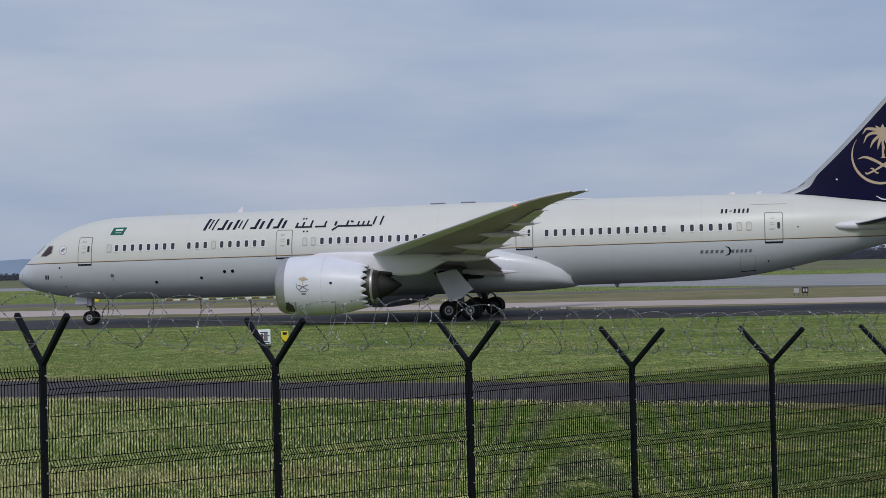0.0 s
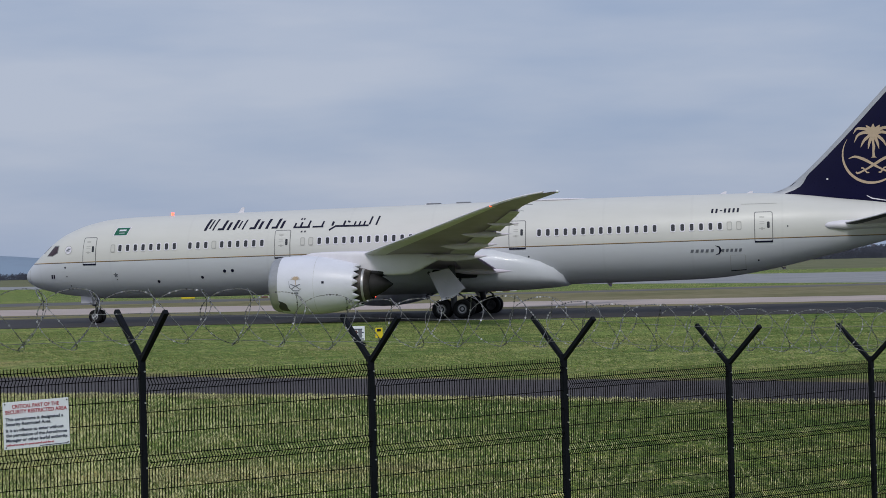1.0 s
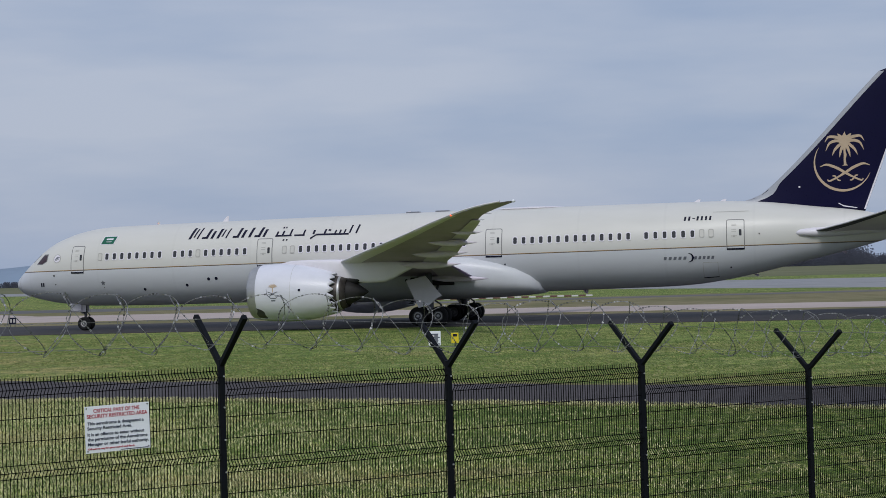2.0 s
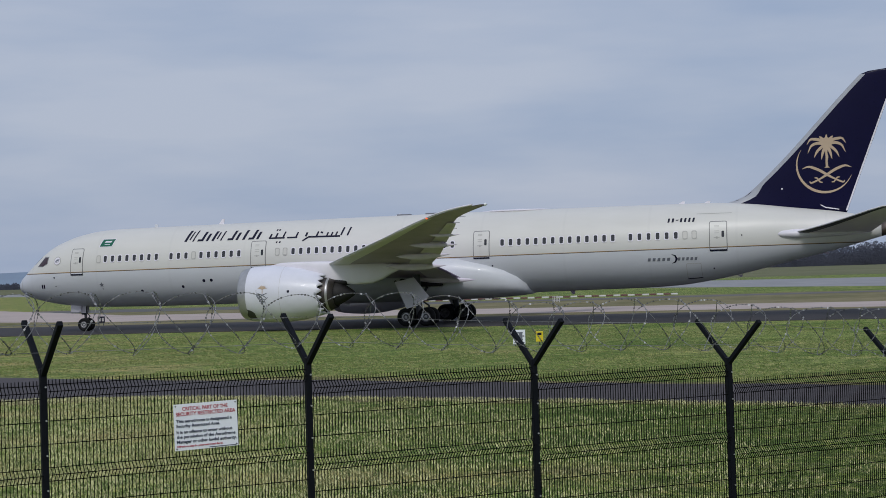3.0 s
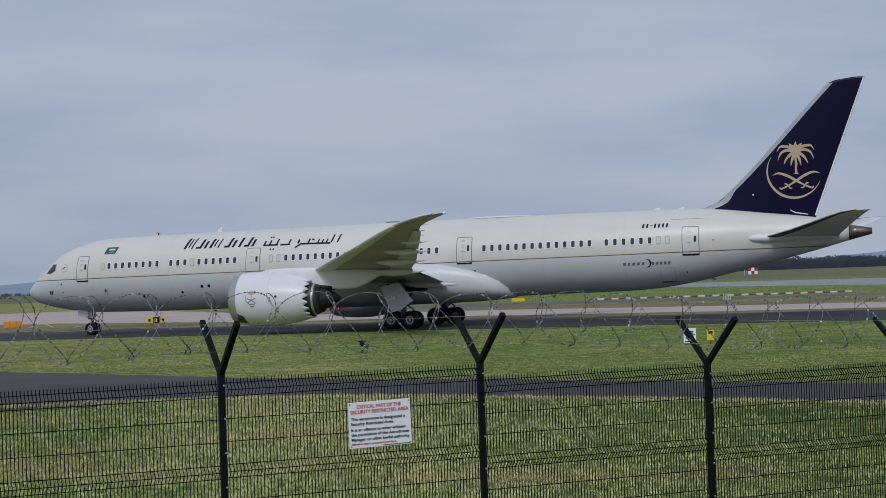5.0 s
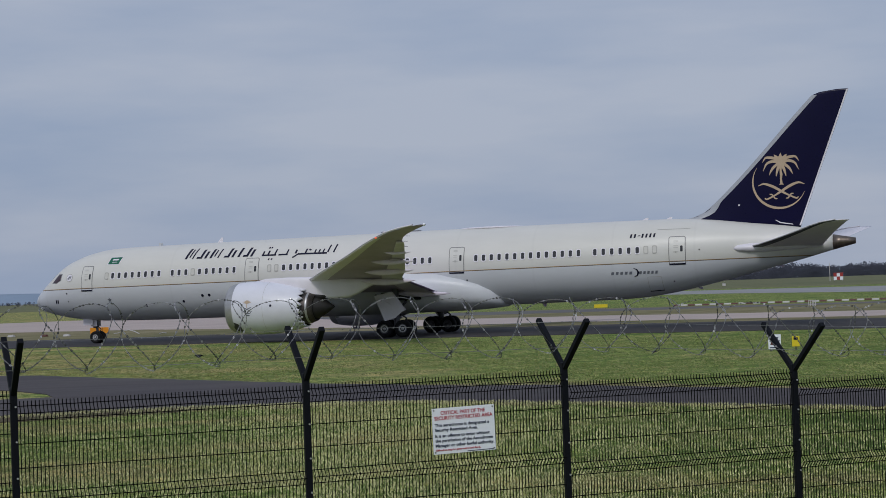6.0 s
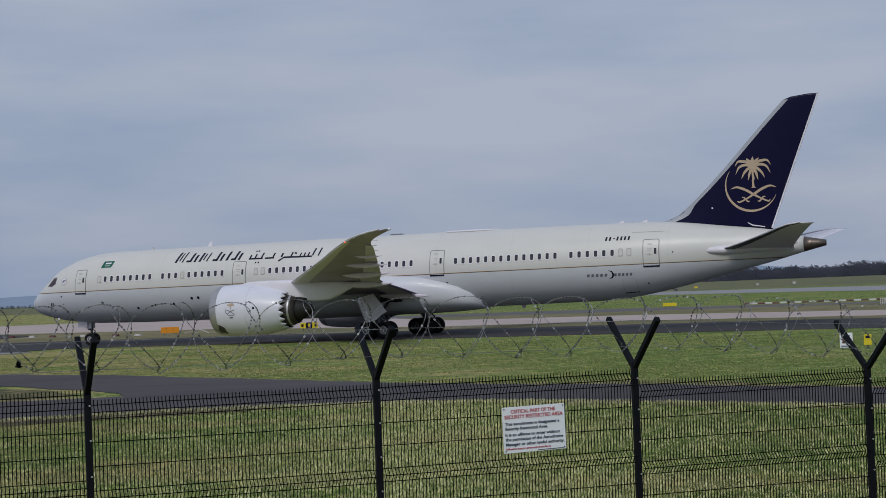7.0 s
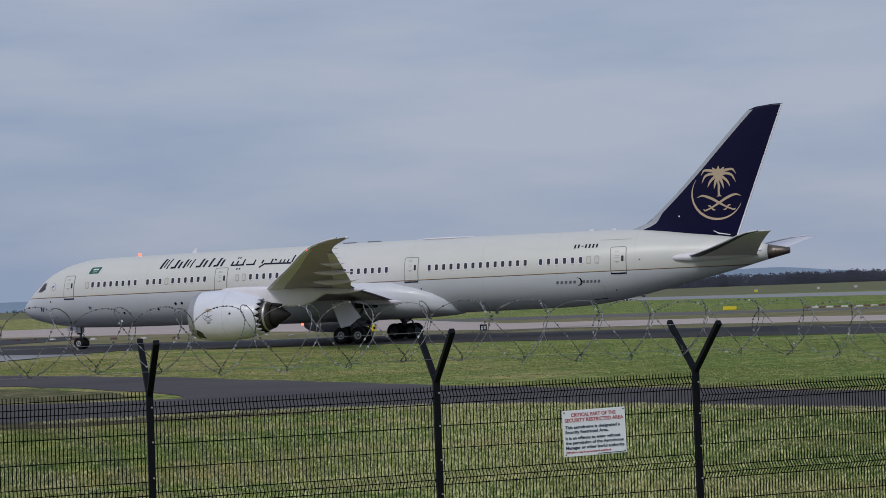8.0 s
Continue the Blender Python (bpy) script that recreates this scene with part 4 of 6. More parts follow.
def engine(parent, side):
    cy, cz = side * 9.9, 2.60
    prof = [(23.55, 1.30), (23.2, 1.34), (22.98, 1.44), (22.86, 1.58), (22.90, 1.70), (23.1, 1.80), (23.55, 1.88)]
    e = part("nacelle_lip", revolve([(x - X0, r) for x, r in prof], seg=56, centre=(0, cy, cz)), M_LIP, None, "polished bare-metal inlet lip", smooth=True)
    # cowl with toothed rear edge
    seg = 96
    rings = []
    for x, r in ((23.55, 1.885), (24.2, 1.94), (25.2, 1.97), (26.2, 1.92), (27.2, 1.78), (28.0, 1.60), (28.5, 1.47)):
        dz = -0.02 * (x - 23.5)
        rings.append([(x - X0, cy + r * math.cos(t), cz + dz + r * math.sin(t)) for t in (2 * math.pi * j / seg for j in range(seg))])
    ring = []
    for j in range(seg):
        t = 2 * math.pi * j / seg
        x = 28.50 + 0.48 * (1 - abs(2 * ((j * 18 / seg) % 1) - 1)) ** 0.8
        r = 1.455 - 0.14 * (x - 28.50)
        ring.append((x - X0, cy + r * math.cos(t), cz - 0.10 + r * math.sin(t)))
    rings.append(ring)
    inner = [(p[0] - 0.02, cy + (p[1] - cy) * 0.95, cz - 0.1 + (p[2] - cz + 0.1) * 0.95) for p in ring]
    liner = [inner, [(27.6 - X0, cy + 1.36 * math.cos(2 * math.pi * j / seg), cz - 0.1 + 1.36 * math.sin(2 * math.pi * j / seg)) for j in range(seg)]]
    rings.append(inner)
    cowl = part("engine_cowl", loft(rings, False), M_COWL, parent, "white engine cowl with a toothed rear edge", smooth=True)
    e.parent = cowl
    part("duct_liner", loft([[(p[0] - 0.004, cy + (p[1] - cy) * 0.996, p[2]) for p in liner[0]], liner[1]], False), M_BAY, cowl, "dark duct liner", smooth=True)
    part("core_nozzle", revolve([(27.6 - X0, 1.16), (28.6 - X0, 1.19), (29.1 - X0, 1.15), (29.6 - X0, 1.00), (29.58 - X0, 0.93), (29.0 - X0, 0.93)], seg=48, centre=(0, cy, cz - 0.1)), M_NOZZLE, cowl, "heat-stained core nozzle", smooth=True)
    part("nozzle_ring", revolve([(29.06 - X0, 1.175), (29.14 - X0, 1.185), (29.22 - X0, 1.14)], seg=48, centre=(0, cy, cz - 0.1)), M_LIP, cowl, smooth=True)
    part("exhaust_plug", revolve([(29.2 - X0, 0.93), (29.75 - X0, 0.80), (30.4 - X0, 0.46), (30.98 - X0, 0.05)], seg=32, centre=(0, cy, cz - 0.1)), M_DARKMET, cowl, smooth=True)
    part("duct_wall", revolve([(27.7 - X0, 1.40), (27.65 - X0, 1.0)], seg=48, centre=(0, cy, cz - 0.1)), M_FAN, cowl)
    part("fan", revolve([(23.9 - X0, 1.32), (23.85 - X0, 0.4), (23.4 - X0, 0.02)], seg=40, centre=(0, cy, cz)), M_FAN, cowl, smooth=True)
    part("inlet_duct", revolve([(23.5 - X0, 1.305), (23.95 - X0, 1.33)], seg=40, centre=(0, cy, cz)), M_GREYP, cowl, smooth=True)
    # pylon
    rings = []
    for x, zt, zb, w in ((24.7, 4.53, 4.3, 0.06), (25.6, 4.72, 4.2, 0.26), (27.2, 4.76, 3.9, 0.36), (28.4, 4.74, 3.45, 0.38), (29.6, 4.70, 3.18, 0.38), (31.0, 4.62, 3.07, 0.38), (32.2, 4.55, 3.12, 0.37), (32.9, 4.5, 3.38, 0.34), (33.5, 4.45, 3.72, 0.28), (34.1, 4.4, 4.0, 0.18), (34.7, 4.35, 4.24, 0.05)):
        ring = []
        for k in range(20):
            a = 2 * math.pi * k / 20
            ca, sa = math.cos(a), math.sin(a)
            ring.append((x - X0, cy + w * math.copysign(abs(ca) ** 0.45, ca), (zt + zb) / 2 + (zt - zb) / 2 * math.copysign(abs(sa) ** 0.6, sa)))
        rings.append(ring)
    part("pylon", loft(rings), M_WHITE, cowl, smooth=True)
    part("pylon_shroud", loft([[(x - X0, cy + w * math.cos(t), z + h * math.sin(t)) for t in (2 * math.pi * j / 16 for j in range(16))] for x, z, w, h in ((28.9, 3.35, 0.42, 0.3), (30.0, 3.3, 0.38, 0.3), (31.3, 3.45, 0.28, 0.24), (32.6, 3.75, 0.1, 0.1))]), M_DARKMET, cowl, smooth=True)
    # cowl marks: emblem in plain shapes, latch panels, seams
    def cowl_patch(outline, off):
        bm = bmesh.new()
        bm.faces.new([bm.verts.new((x, 0, z)) for x, z in outline]).normal_update()
        bmesh.ops.triangulate(bm, faces=bm.faces[:])
        for v in bm.verts:
            x, z = v.co.x, v.co.z
            r = np.interp(x, [23.55, 24.2, 25.2, 26.2, 27.2, 28.0], [1.885, 1.94, 1.97, 1.92, 1.78, 1.6]) + off
            v.co = (x - X0, cy + side * math.sqrt(max(0.01, r * r - (z - cz) ** 2)), z)
        bmesh.ops.recalc_face_normals(bm, faces=bm.faces)
        return bm
    ex, ez = 24.85, 2.78
    fr = []
    for a in range(-70, 71, 20):
        d = radians(90 - a)
        fr.append(cowl_patch(stroke([(ex, ez + 0.16), (ex + 0.2 * math.cos(d), ez + 0.16 + 0.2 * math.sin(d)), (ex + 0.36 * math.cos(d), ez + 0.12 + 0.3 * math.sin(d))], [0.05, 0.06, 0.02]), 0.02))
    fr.append(cowl_patch(stroke([(ex, ez + 0.2), (ex, ez - 0.16)], 0.05), 0.02))
    part("emblem_palm", joined(fr), M_GOLD, cowl, "gold emblem")
    part("emblem_blades", joined([cowl_patch(stroke([(ex - 0.34, ez - 0.12), (ex, ez - 0.24), (ex + 0.28, ez - 0.44)], 0.05), 0.02), cowl_patch(stroke([(ex + 0.34, ez - 0.12), (ex, ez - 0.24), (ex - 0.28, ez - 0.44)], 0.05), 0.022), cowl_patch(stroke([(ex - 0.46, ez + 0.1), (ex - 0.42, ez - 0.3), (ex - 0.15, ez - 0.55), (ex + 0.2, ez - 0.56), (ex + 0.4, ez - 0.4)], [0.02, 0.05, 0.06, 0.05, 0.02]), 0.02)]), M_GREYINK, cowl)
    pts, fcs = [], []
    for i in range(9):
        t = i / 8
        for j in range(6):
            k = j / 5
            x = 23.52 + 0.06 * math.sin(7 * t) + (0.52 + 0.16 * t - 0.22 * (1 - t) ** 3) * k
            z = 1.58 - 0.66 * t - 0.10 * k
            r = float(np.interp(x, [23.55, 24.2, 25.2], [1.885, 1.94, 1.97])) + 0.012
            pts.append((x - X0, cy + side * math.sqrt(r * r - (z - cz) ** 2), z))
    for i in range(8):
        for j in range(5):
            fcs.append((6 * i + j, 6 * i + j + 1, 6 * i + j + 7, 6 * i + j + 6))
    part("lip_patch", bm_of(pts, fcs), M_DARKGREY, cowl, "dark patch low behind the inlet lip")
    part("small_placard", cowl_patch(rounded_rect(24.72, 2.02, 25.02, 2.12, 0.03), 0.012), M_GREYINK, cowl)
    part("latch_panel", cowl_patch(rounded_rect(26.60, 2.66, 26.76, 2.82, 0.03), 0.012), M_INK, cowl)
    part("cowl_seam", revolve([(26.03 - X0, 1.936), (26.045 - X0, 1.935)], seg=72, centre=(0, cy, cz - 0.05)), M_LINE_SOFT, cowl)


def wheel(parent, name, x, y, r, w, face):
    """A tyre with a rounded shoulder and its hub; spins about its own centre."""
    prof = [(-w / 2 * 0.75, r * 0.56), (-w / 2, r * 0.72), (-w / 2 * 0.92, r * 0.90), (-w / 2 * 0.6, r * 0.985), (0, r), (w / 2 * 0.6, r * 0.985), (w / 2 * 0.92, r * 0.90), (w / 2, r * 0.72), (w / 2 * 0.75, r * 0.56)]
    t = part(name, revolve(prof, False, 36), M_TYRE, parent, smooth=True)
    hubp = [(-w / 2 * 0.75, r * 0.56), (-w / 2 * 0.72, r * 0.50), (-w / 2 * 0.3, r * 0.42), (-w / 2 * 0.35, r * 0.2), (-w / 2 * 0.7, r * 0.16), (-w / 2 * 0.72, 0.005), (w / 2 * 0.72, 0.005), (w / 2 * 0.7, r * 0.16), (w / 2 * 0.35, r * 0.2), (w / 2 * 0.3, r * 0.42), (w / 2 * 0.72, r * 0.50), (w / 2 * 0.75, r * 0.56)]
    part("hub", revolve(hubp, False, 24), M_HUB, t, "dark metal wheel hub", smooth=False)
    part("rim_ring", revolve([(face * w * 0.355, r * 0.44), (face * w * 0.385, r * 0.41), (face * w * 0.385, r * 0.33), (face * w * 0.30, r * 0.30)], False, 28), M_RIM, t, "pale metal rim ring", smooth=True)
    part("axle_cap", revolve([(face * w * 0.34, r * 0.17), (face * w * 0.40, r * 0.13), (face * w * 0.42, 0.004)], False, 16), M_RIM, t, "pale axle cap", smooth=True)
    for i in range(5):
        a = 2 * math.pi * i / 5
        for s in (face,):
            bm = bmesh.new()
            rod(bm, (r * 0.3 * math.cos(a), s * w * 0.10, r * 0.3 * math.sin(a)), (r * 0.3 * math.cos(a), s * w * 0.24, r * 0.3 * math.sin(a)), r * 0.05, seg=6)
            part("hub_bolt", bm, M_GEAR, t)
    t.location = (x - X0, y, r)
    return t, r


WHEELS = []


def landing_gear(parent):
    # nose gear
    g = part("nose_gear_leg", joined([rod(bmesh.new(), (5.58 - X0, 0, 0.5), (5.50 - X0, 0, 2.3), 0.11), rod(bmesh.new(), (5.58 - X0, -0.45, 0.5), (5.58 - X0, 0.45, 0.5), 0.07), rod(bmesh.new(), (5.55 - X0, 0, 1.2), (4.6 - X0, 0, 2.15), 0.06), rod(bmesh.new(), (5.62 - X0, -0.12, 0.8), (5.95 - X0, -0.05, 1.15), 0.04), rod(bmesh.new(), (5.95 - X0, -0.05, 1.15), (5.6 - X0, -0.1, 1.5), 0.04), box(bmesh.new(), (5.3 - X0, -0.26, 1.28), (5.5 - X0, 0.26, 1.5), 0.04)]), M_GEAR, parent, "dark steel nose gear leg")
    for s in (-1, 1):
        part("nose_gear_door", box(bmesh.new(), (4.55 - X0, s * 0.52 - 0.02, 1.52), (5.45 - X0, s * 0.52 + 0.02, 2.12), 0.015), M_WHITE, parent, "white nose gear door")
        part("bay_door", box(bmesh.new(), (5.15 - X0, s * 0.30 - 0.015, 1.42), (5.72 - X0, s * 0.30 + 0.015, 1.95), 0.012), M_WHITE, g)
        WHEELS.append(wheel(parent, "nose_wheel", 5.60, s * 0.36, 0.51, 0.36, s))
    # main gears
    for s in (-1, 1):
        cy = s * 5.35
        bms = [rod(bmesh.new(), (34.15 - X0, cy, 0.75), (33.9 - X0, s * 4.9, 3.6), 0.22, 0.26, 14), rod(bmesh.new(), (33.25 - X0, cy, 0.68), (34.95 - X0, cy, 0.68), 0.15), rod(bmesh.new(), (34.1 - X0, cy, 1.6), (34.2 - X0, s * 2.9, 2.9), 0.10), rod(bmesh.new(), (34.1 - X0, cy, 1.4), (32.2 - X0, s * 4.6, 3.2), 0.10), rod(bmesh.new(), (34.35 - X0, cy - s * 0.1, 0.85), (34.9 - X0, cy - s * 0.1, 1.4), 0.06), rod(bmesh.new(), (34.9 - X0, cy - s * 0.1, 1.4), (34.2 - X0, cy, 1.9), 0.06)]
        for x in (33.38, 34.83):
            bms.append(rod(bmesh.new(), (x - X0, cy - 0.72, 0.66), (x - X0, cy + 0.72, 0.66), 0.09))
        leg = part("main_gear_leg", joined(bms), M_GEAR, parent, "dark steel main gear leg with a four-wheel bogie")
        bm = bmesh.new()
        for dz in (0, 0.08):
            rod(bm, (34.0 - X0, cy - s * 0.24 + dz, 1.0), (33.9 - X0, s * 4.7 + dz, 3.2), 0.03, seg=6)
        part("hose", bm, M_BAY, leg)
        # leg door: a leaning white panel with a step at its foot
        o = [(32.45, 5.15, 3.15), (33.80, 4.85, 3.44), (35.05, 5.40, 2.05), (34.80, 5.52, 1.92), (34.25, 5.66, 1.45), (33.5, 5.82, 1.25)]
        vs = [(x - X0, s * (y + 0.45), z) for x, y, z in o] + [(x - X0, s * (y + 0.39), z) for x, y, z in o]
        n = len(o)
        part("gear_door", bm_of(vs, [tuple(range(n)), tuple(range(2 * n - 1, n - 1, -1))] + [(i, (i + 1) % n, n + (i + 1) % n, n + i) for i in range(n)]), M_WHITE, parent, "white main gear leg door")
        part("gear_bay", box(bmesh.new(), (32.3 - X0, s * 3.0 - 0.9, 2.75), (35.4 - X0, s * 3.0 + 1.9 * s * 0.5 + 0.9, 3.35), 0.1), M_BAY, parent)
        for x in (33.38, 34.83):
            for d in (-0.58, 0.58):
                WHEELS.append(wheel(parent, "main_wheel", x, cy + d, 0.66, 0.50, s))


def tail(parent):
    le = hermite([7.6, 8.04, 8.35, 8.92, 16.28, 16.62, 16.86, 16.95], [54.2, 55.6, 56.55, 57.32, 64.55, 64.9, 65.7, 66.9])
    te = hermite([7.0, 16.95], [63.65, 67.47])

    def half(x, z):
        a, b = le(z), te(z)
        s = min(max((x - a) / max(b - a, 0.01), 0), 1)
        th = 0.085 * (b - a) * (1.4845 * math.sqrt(s) - 0.63 * s - 1.758 * s * s + 1.4215 * s ** 3 - 0.5075 * s ** 4)
        return th * 0.72
    rings = []
    for z in (7.0, 7.6, 8.04, 8.35, 8.92, 10, 11.5, 13, 14.5, 15.5, 16.28, 16.62, 16.8, 16.93):
        a, b = le(z), te(z)
        up = []
        for i in range(15):
            s = 0.5 * (1 - math.cos(math.pi * i / 14))
            up.append((a + (b - a) * s, s))
        ring = [(x - X0, half(x, z), z) for x, s in up] + [(x - X0, -half(x, z), z) for x, s in up[-2:0:-1]]
        rings.append(ring)
    fin = part("tail_fin", loft(rings), M_NAVY, parent, "navy tail fin with a gold palm and crossed blades", smooth=True)
    for side in (-1, 1):
        # pale leading edge and white trailing edge
        strips = []
        flare = lambda z: 1 + 1.6 * max(0.0, 9.2 - z)
        for o0, o1 in ((-0.03, 0.02), (0.02, 0.05), (0.05, 0.1), (0.1, 0.18), (0.18, 0.27), (0.27, 0.36)):
            strips.append(surf_patch([(le(z) + o0 * flare(z), z) for z in np.linspace(7.75, 16.6, 40)] + [(le(z) + o1 * flare(z), z) for z in np.linspace(16.6, 7.75, 40)], side, 0.012, fin=half))
        part("leading_edge", joined(strips), M_EDGE, fin, "grey leading edge")
        part("trailing_edge", surf_patch([(te(z) - 0.13, z) for z in np.linspace(7.2, 16.9, 12)] + [(te(z) - 0.01, z) for z in np.linspace(16.9, 7.2, 12)], side, 0.012, fin=half), M_WHITE, fin, "white trailing edge")
        S = lambda outs, name: part(name, joined([surf_patch(o, side, 0.02, fin=half) for o in outs]), M_GOLD, fin, "gold emblem shape")
        cx, cz = 62.43, 11.96
        fronds = [stroke([(cx, cz), (cx, cz + 0.35), (cx + 0.02, cz + 0.58)], [0.2, 0.22, 0.02])]
        for m in (-1, 1):
            for tx, tz in ((0.46, 0.47), (0.90, 0.27), (1.32, -0.08), (1.28, -0.70), (0.85, -1.02), (0.36, -1.16)):
                lift = (0.06 if tz > 0.4 else 0.10 if tz > 0.2 else 0.26 if tz > -0.9 else 0.10) * tx
                fronds.append(swept([(cx + m * 0.15 * tx, cz + 0.15 * tz), (cx + m * 0.45 * tx, cz + 0.40 * tz + lift * 0.8), (cx + m * 0.78 * tx, cz + 0.70 * tz + lift), (cx + m * tx, cz + tz)], [0.12, 0.20, 0.16, 0.02]))
        S(fronds, "emblem_fronds")
        part("emblem_crown", surf_patch([(cx + 0.40 * math.cos(2 * math.pi * k / 16), cz + 0.36 * math.sin(2 * math.pi * k / 16)) for k in range(16)], side, 0.025, fin=half), M_GOLD, fin)
        S([stroke([(cx, cz - 0.35), (cx - 0.02, cz - 0.7), (cx + 0.02, cz - 1.0), (cx - 0.02, cz - 1.3), (cx, cz - 1.66), (cx, cz - 1.74)], [0.20, 0.14, 0.19, 0.14, 0.18, 0.40])], "emblem_trunk")
        for m in (-1, 1):
            X = lambda v: cx - 0.02 + m * v
            S([swept([(X(-1.68), 10.19), (X(-1.25), 10.33), (X(-0.65), 10.13), (X(0), 9.74), (X(0.55), 9.42), (X(1.08), 9.19), (X(1.20), 9.30)], [0.02, 0.14, 0.19, 0.17, 0.12, 0.12, 0.06], 19),
               swept([(X(0.30), 9.22), (X(0.44), 9.22), (X(0.72), 9.54), (X(0.86), 9.54)], [0.05, 0.10, 0.10, 0.05])], "emblem_blade")
        arc = []
        for i in range(29):
            a = radians(146 + (336 - 146) * i / 28)
            arc.append((62.3 + 1.93 * math.cos(a), 10.45 + 1.93 * math.sin(a)))
        S([stroke(arc, [0.02 + 0.16 * math.sin(math.pi * i / 28) for i in range(29)])], "emblem_arc")
        bm = surf_patch([(59.25, 8.82), (59.37, 8.82), (59.37, 8.92), (59.25, 8.92)], side, 0.02, fin=half)
        part("fin_light", bm, M_WHITE, fin)
        part("hinge_line", surf_patch(stroke([(61.9, 7.66), (62.25, 7.46), (63.15, 7.30)], [0.05, 0.08, 0.06]), side, 0.03, fin=half), M_WHITE, fin, "white line at the fin's foot")
        bm = bmesh.new()
        bmesh.ops.create_icosphere(bm, subdivisions=2, radius=1.0, matrix=Matrix.Translation((65.35 - X0, side * body_y(65.35, 6.05), 6.05)) @ Matrix.Diagonal((0.22, 0.09, 0.11, 1)))
        part("tail_lamp", bm, M_WHITE, parent, "small white tail lamp", smooth=True)
    # tailplane
    for side in (-1, 1):
        rings = []
        for y, a, b, z in ((0.6, 59.6, 65.3, 5.65), (1.6, 60.2, 65.4, 5.74), (2.6, 60.95, 65.6, 5.84), (4.5, 62.35, 66.1, 6.12), (6.5, 63.85, 66.7, 6.48), (8.5, 65.3, 67.4, 6.86), (9.4, 66.1, 67.75, 7.04), (9.85, 67.1, 68.0, 7.15)):
            rings.append(airfoil_ring(a, b, side * y, z, 0.052, 12))
        # far side takes white paint in place of sunlight on its grey top
        st = part("tailplane", loft(rings), M_TAILP if side < 0 else M_WHITE, parent, "grey swept tailplane", smooth=True)
        part("tailplane_edge", loft([[(p[0] - 0.012, p[1], p[2] + q) for q in (0,) for p in (r[-3], r[-2], r[-1], r[0], r[1], r[2], r[3])] for r in rings], False, False), M_DARKGREY, st, "dark band along the leading edge", smooth=True)
        # added white tube imitates the highlight above the tailplane's edge
        v, f = tubes([[(r[0][0] - 0.03, r[0][1], r[0][2] + 0.06) for r in rings[1:]]], 0.05, 6)
        part_mesh("edge_highlight", mesh_of("edge_highlight", v, f), M_WHITE, st, "white bead in place of the leading edge's highlight", smooth=True)
        fr = []
        for x, w, h in ((58.9, 0.03, 0.05), (59.3, 0.3, 0.24), (60.2, 0.45, 0.34), (61.6, 0.4, 0.32), (63.5, 0.3, 0.24), (65.4, 0.1, 0.08)):
            y0 = body_y(x, 5.68) - 0.12
            fr.append([(x - X0, side * (y0 + w * math.cos(t)), 5.68 + h * math.sin(t)) for t in (2 * math.pi * j / 18 for j in range(18))])
        part("root_fairing", loft(fr), M_WHITE, st, smooth=True)


def aerials(parent):
    for x, h in ((16.9, 0.40), (31.0, 0.15), (52.0, 0.18), (53.8, 0.16)):
        z = crown(x) - 0.02
        o = [(x, z), (x + 0.45, z), (x + 0.50, z + h), (x + 0.32, z + h)]
        vs = [(a - X0, -0.02, b) for a, b in o] + [(a - X0, 0.02, b) for a, b in o]
        part("blade_aerial", bm_of(vs, [(0, 1, 2, 3), (7, 6, 5, 4)] + [(i, (i + 1) % 4, 4 + (i + 1) % 4, 4 + i) for i in range(4)]), M_WHITE, parent)
    for x, h in ((44.0, 0.28), (56.0, 0.16), (62.0, 0.14)):
        z = keel(x) + 0.02
        o = [(x, z), (x + 0.4, z), (x + 0.35, z - h), (x + 0.2, z - h)]
        vs = [(a - X0, -0.02, b) for a, b in o] + [(a - X0, 0.02, b) for a, b in o]
        part("blade_aerial", bm_of(vs, [(0, 1, 2, 3), (7, 6, 5, 4)] + [(i, (i + 1) % 4, 4 + (i + 1) % 4, 4 + i) for i in range(4)]), M_GREYP, parent)
    for x, ln in ((31.2, 1.0), (33.4, 1.0)):
        part("dome", box(bmesh.new(), (x - X0, -0.3, crown(x) - 0.05), (x + ln - X0, 0.3, crown(x) + 0.08), 0.04), M_GREYINK, parent)
    rings = []
    for x, w, h in ((37.5, 0.1, 0.02), (38.5, 0.7, 0.10), (40.5, 0.8, 0.13), (42.2, 0.6, 0.08), (43, 0.1, 0.02)):
        rings.append([(x - X0, w * math.cos(t), crown(x) - 0.03 + h * math.sin(t)) for t in (2 * math.pi * j / 16 for j in range(16))])
    part("satellite_dome", loft(rings), M_WHITE, parent, smooth=True)


BEACONS = []


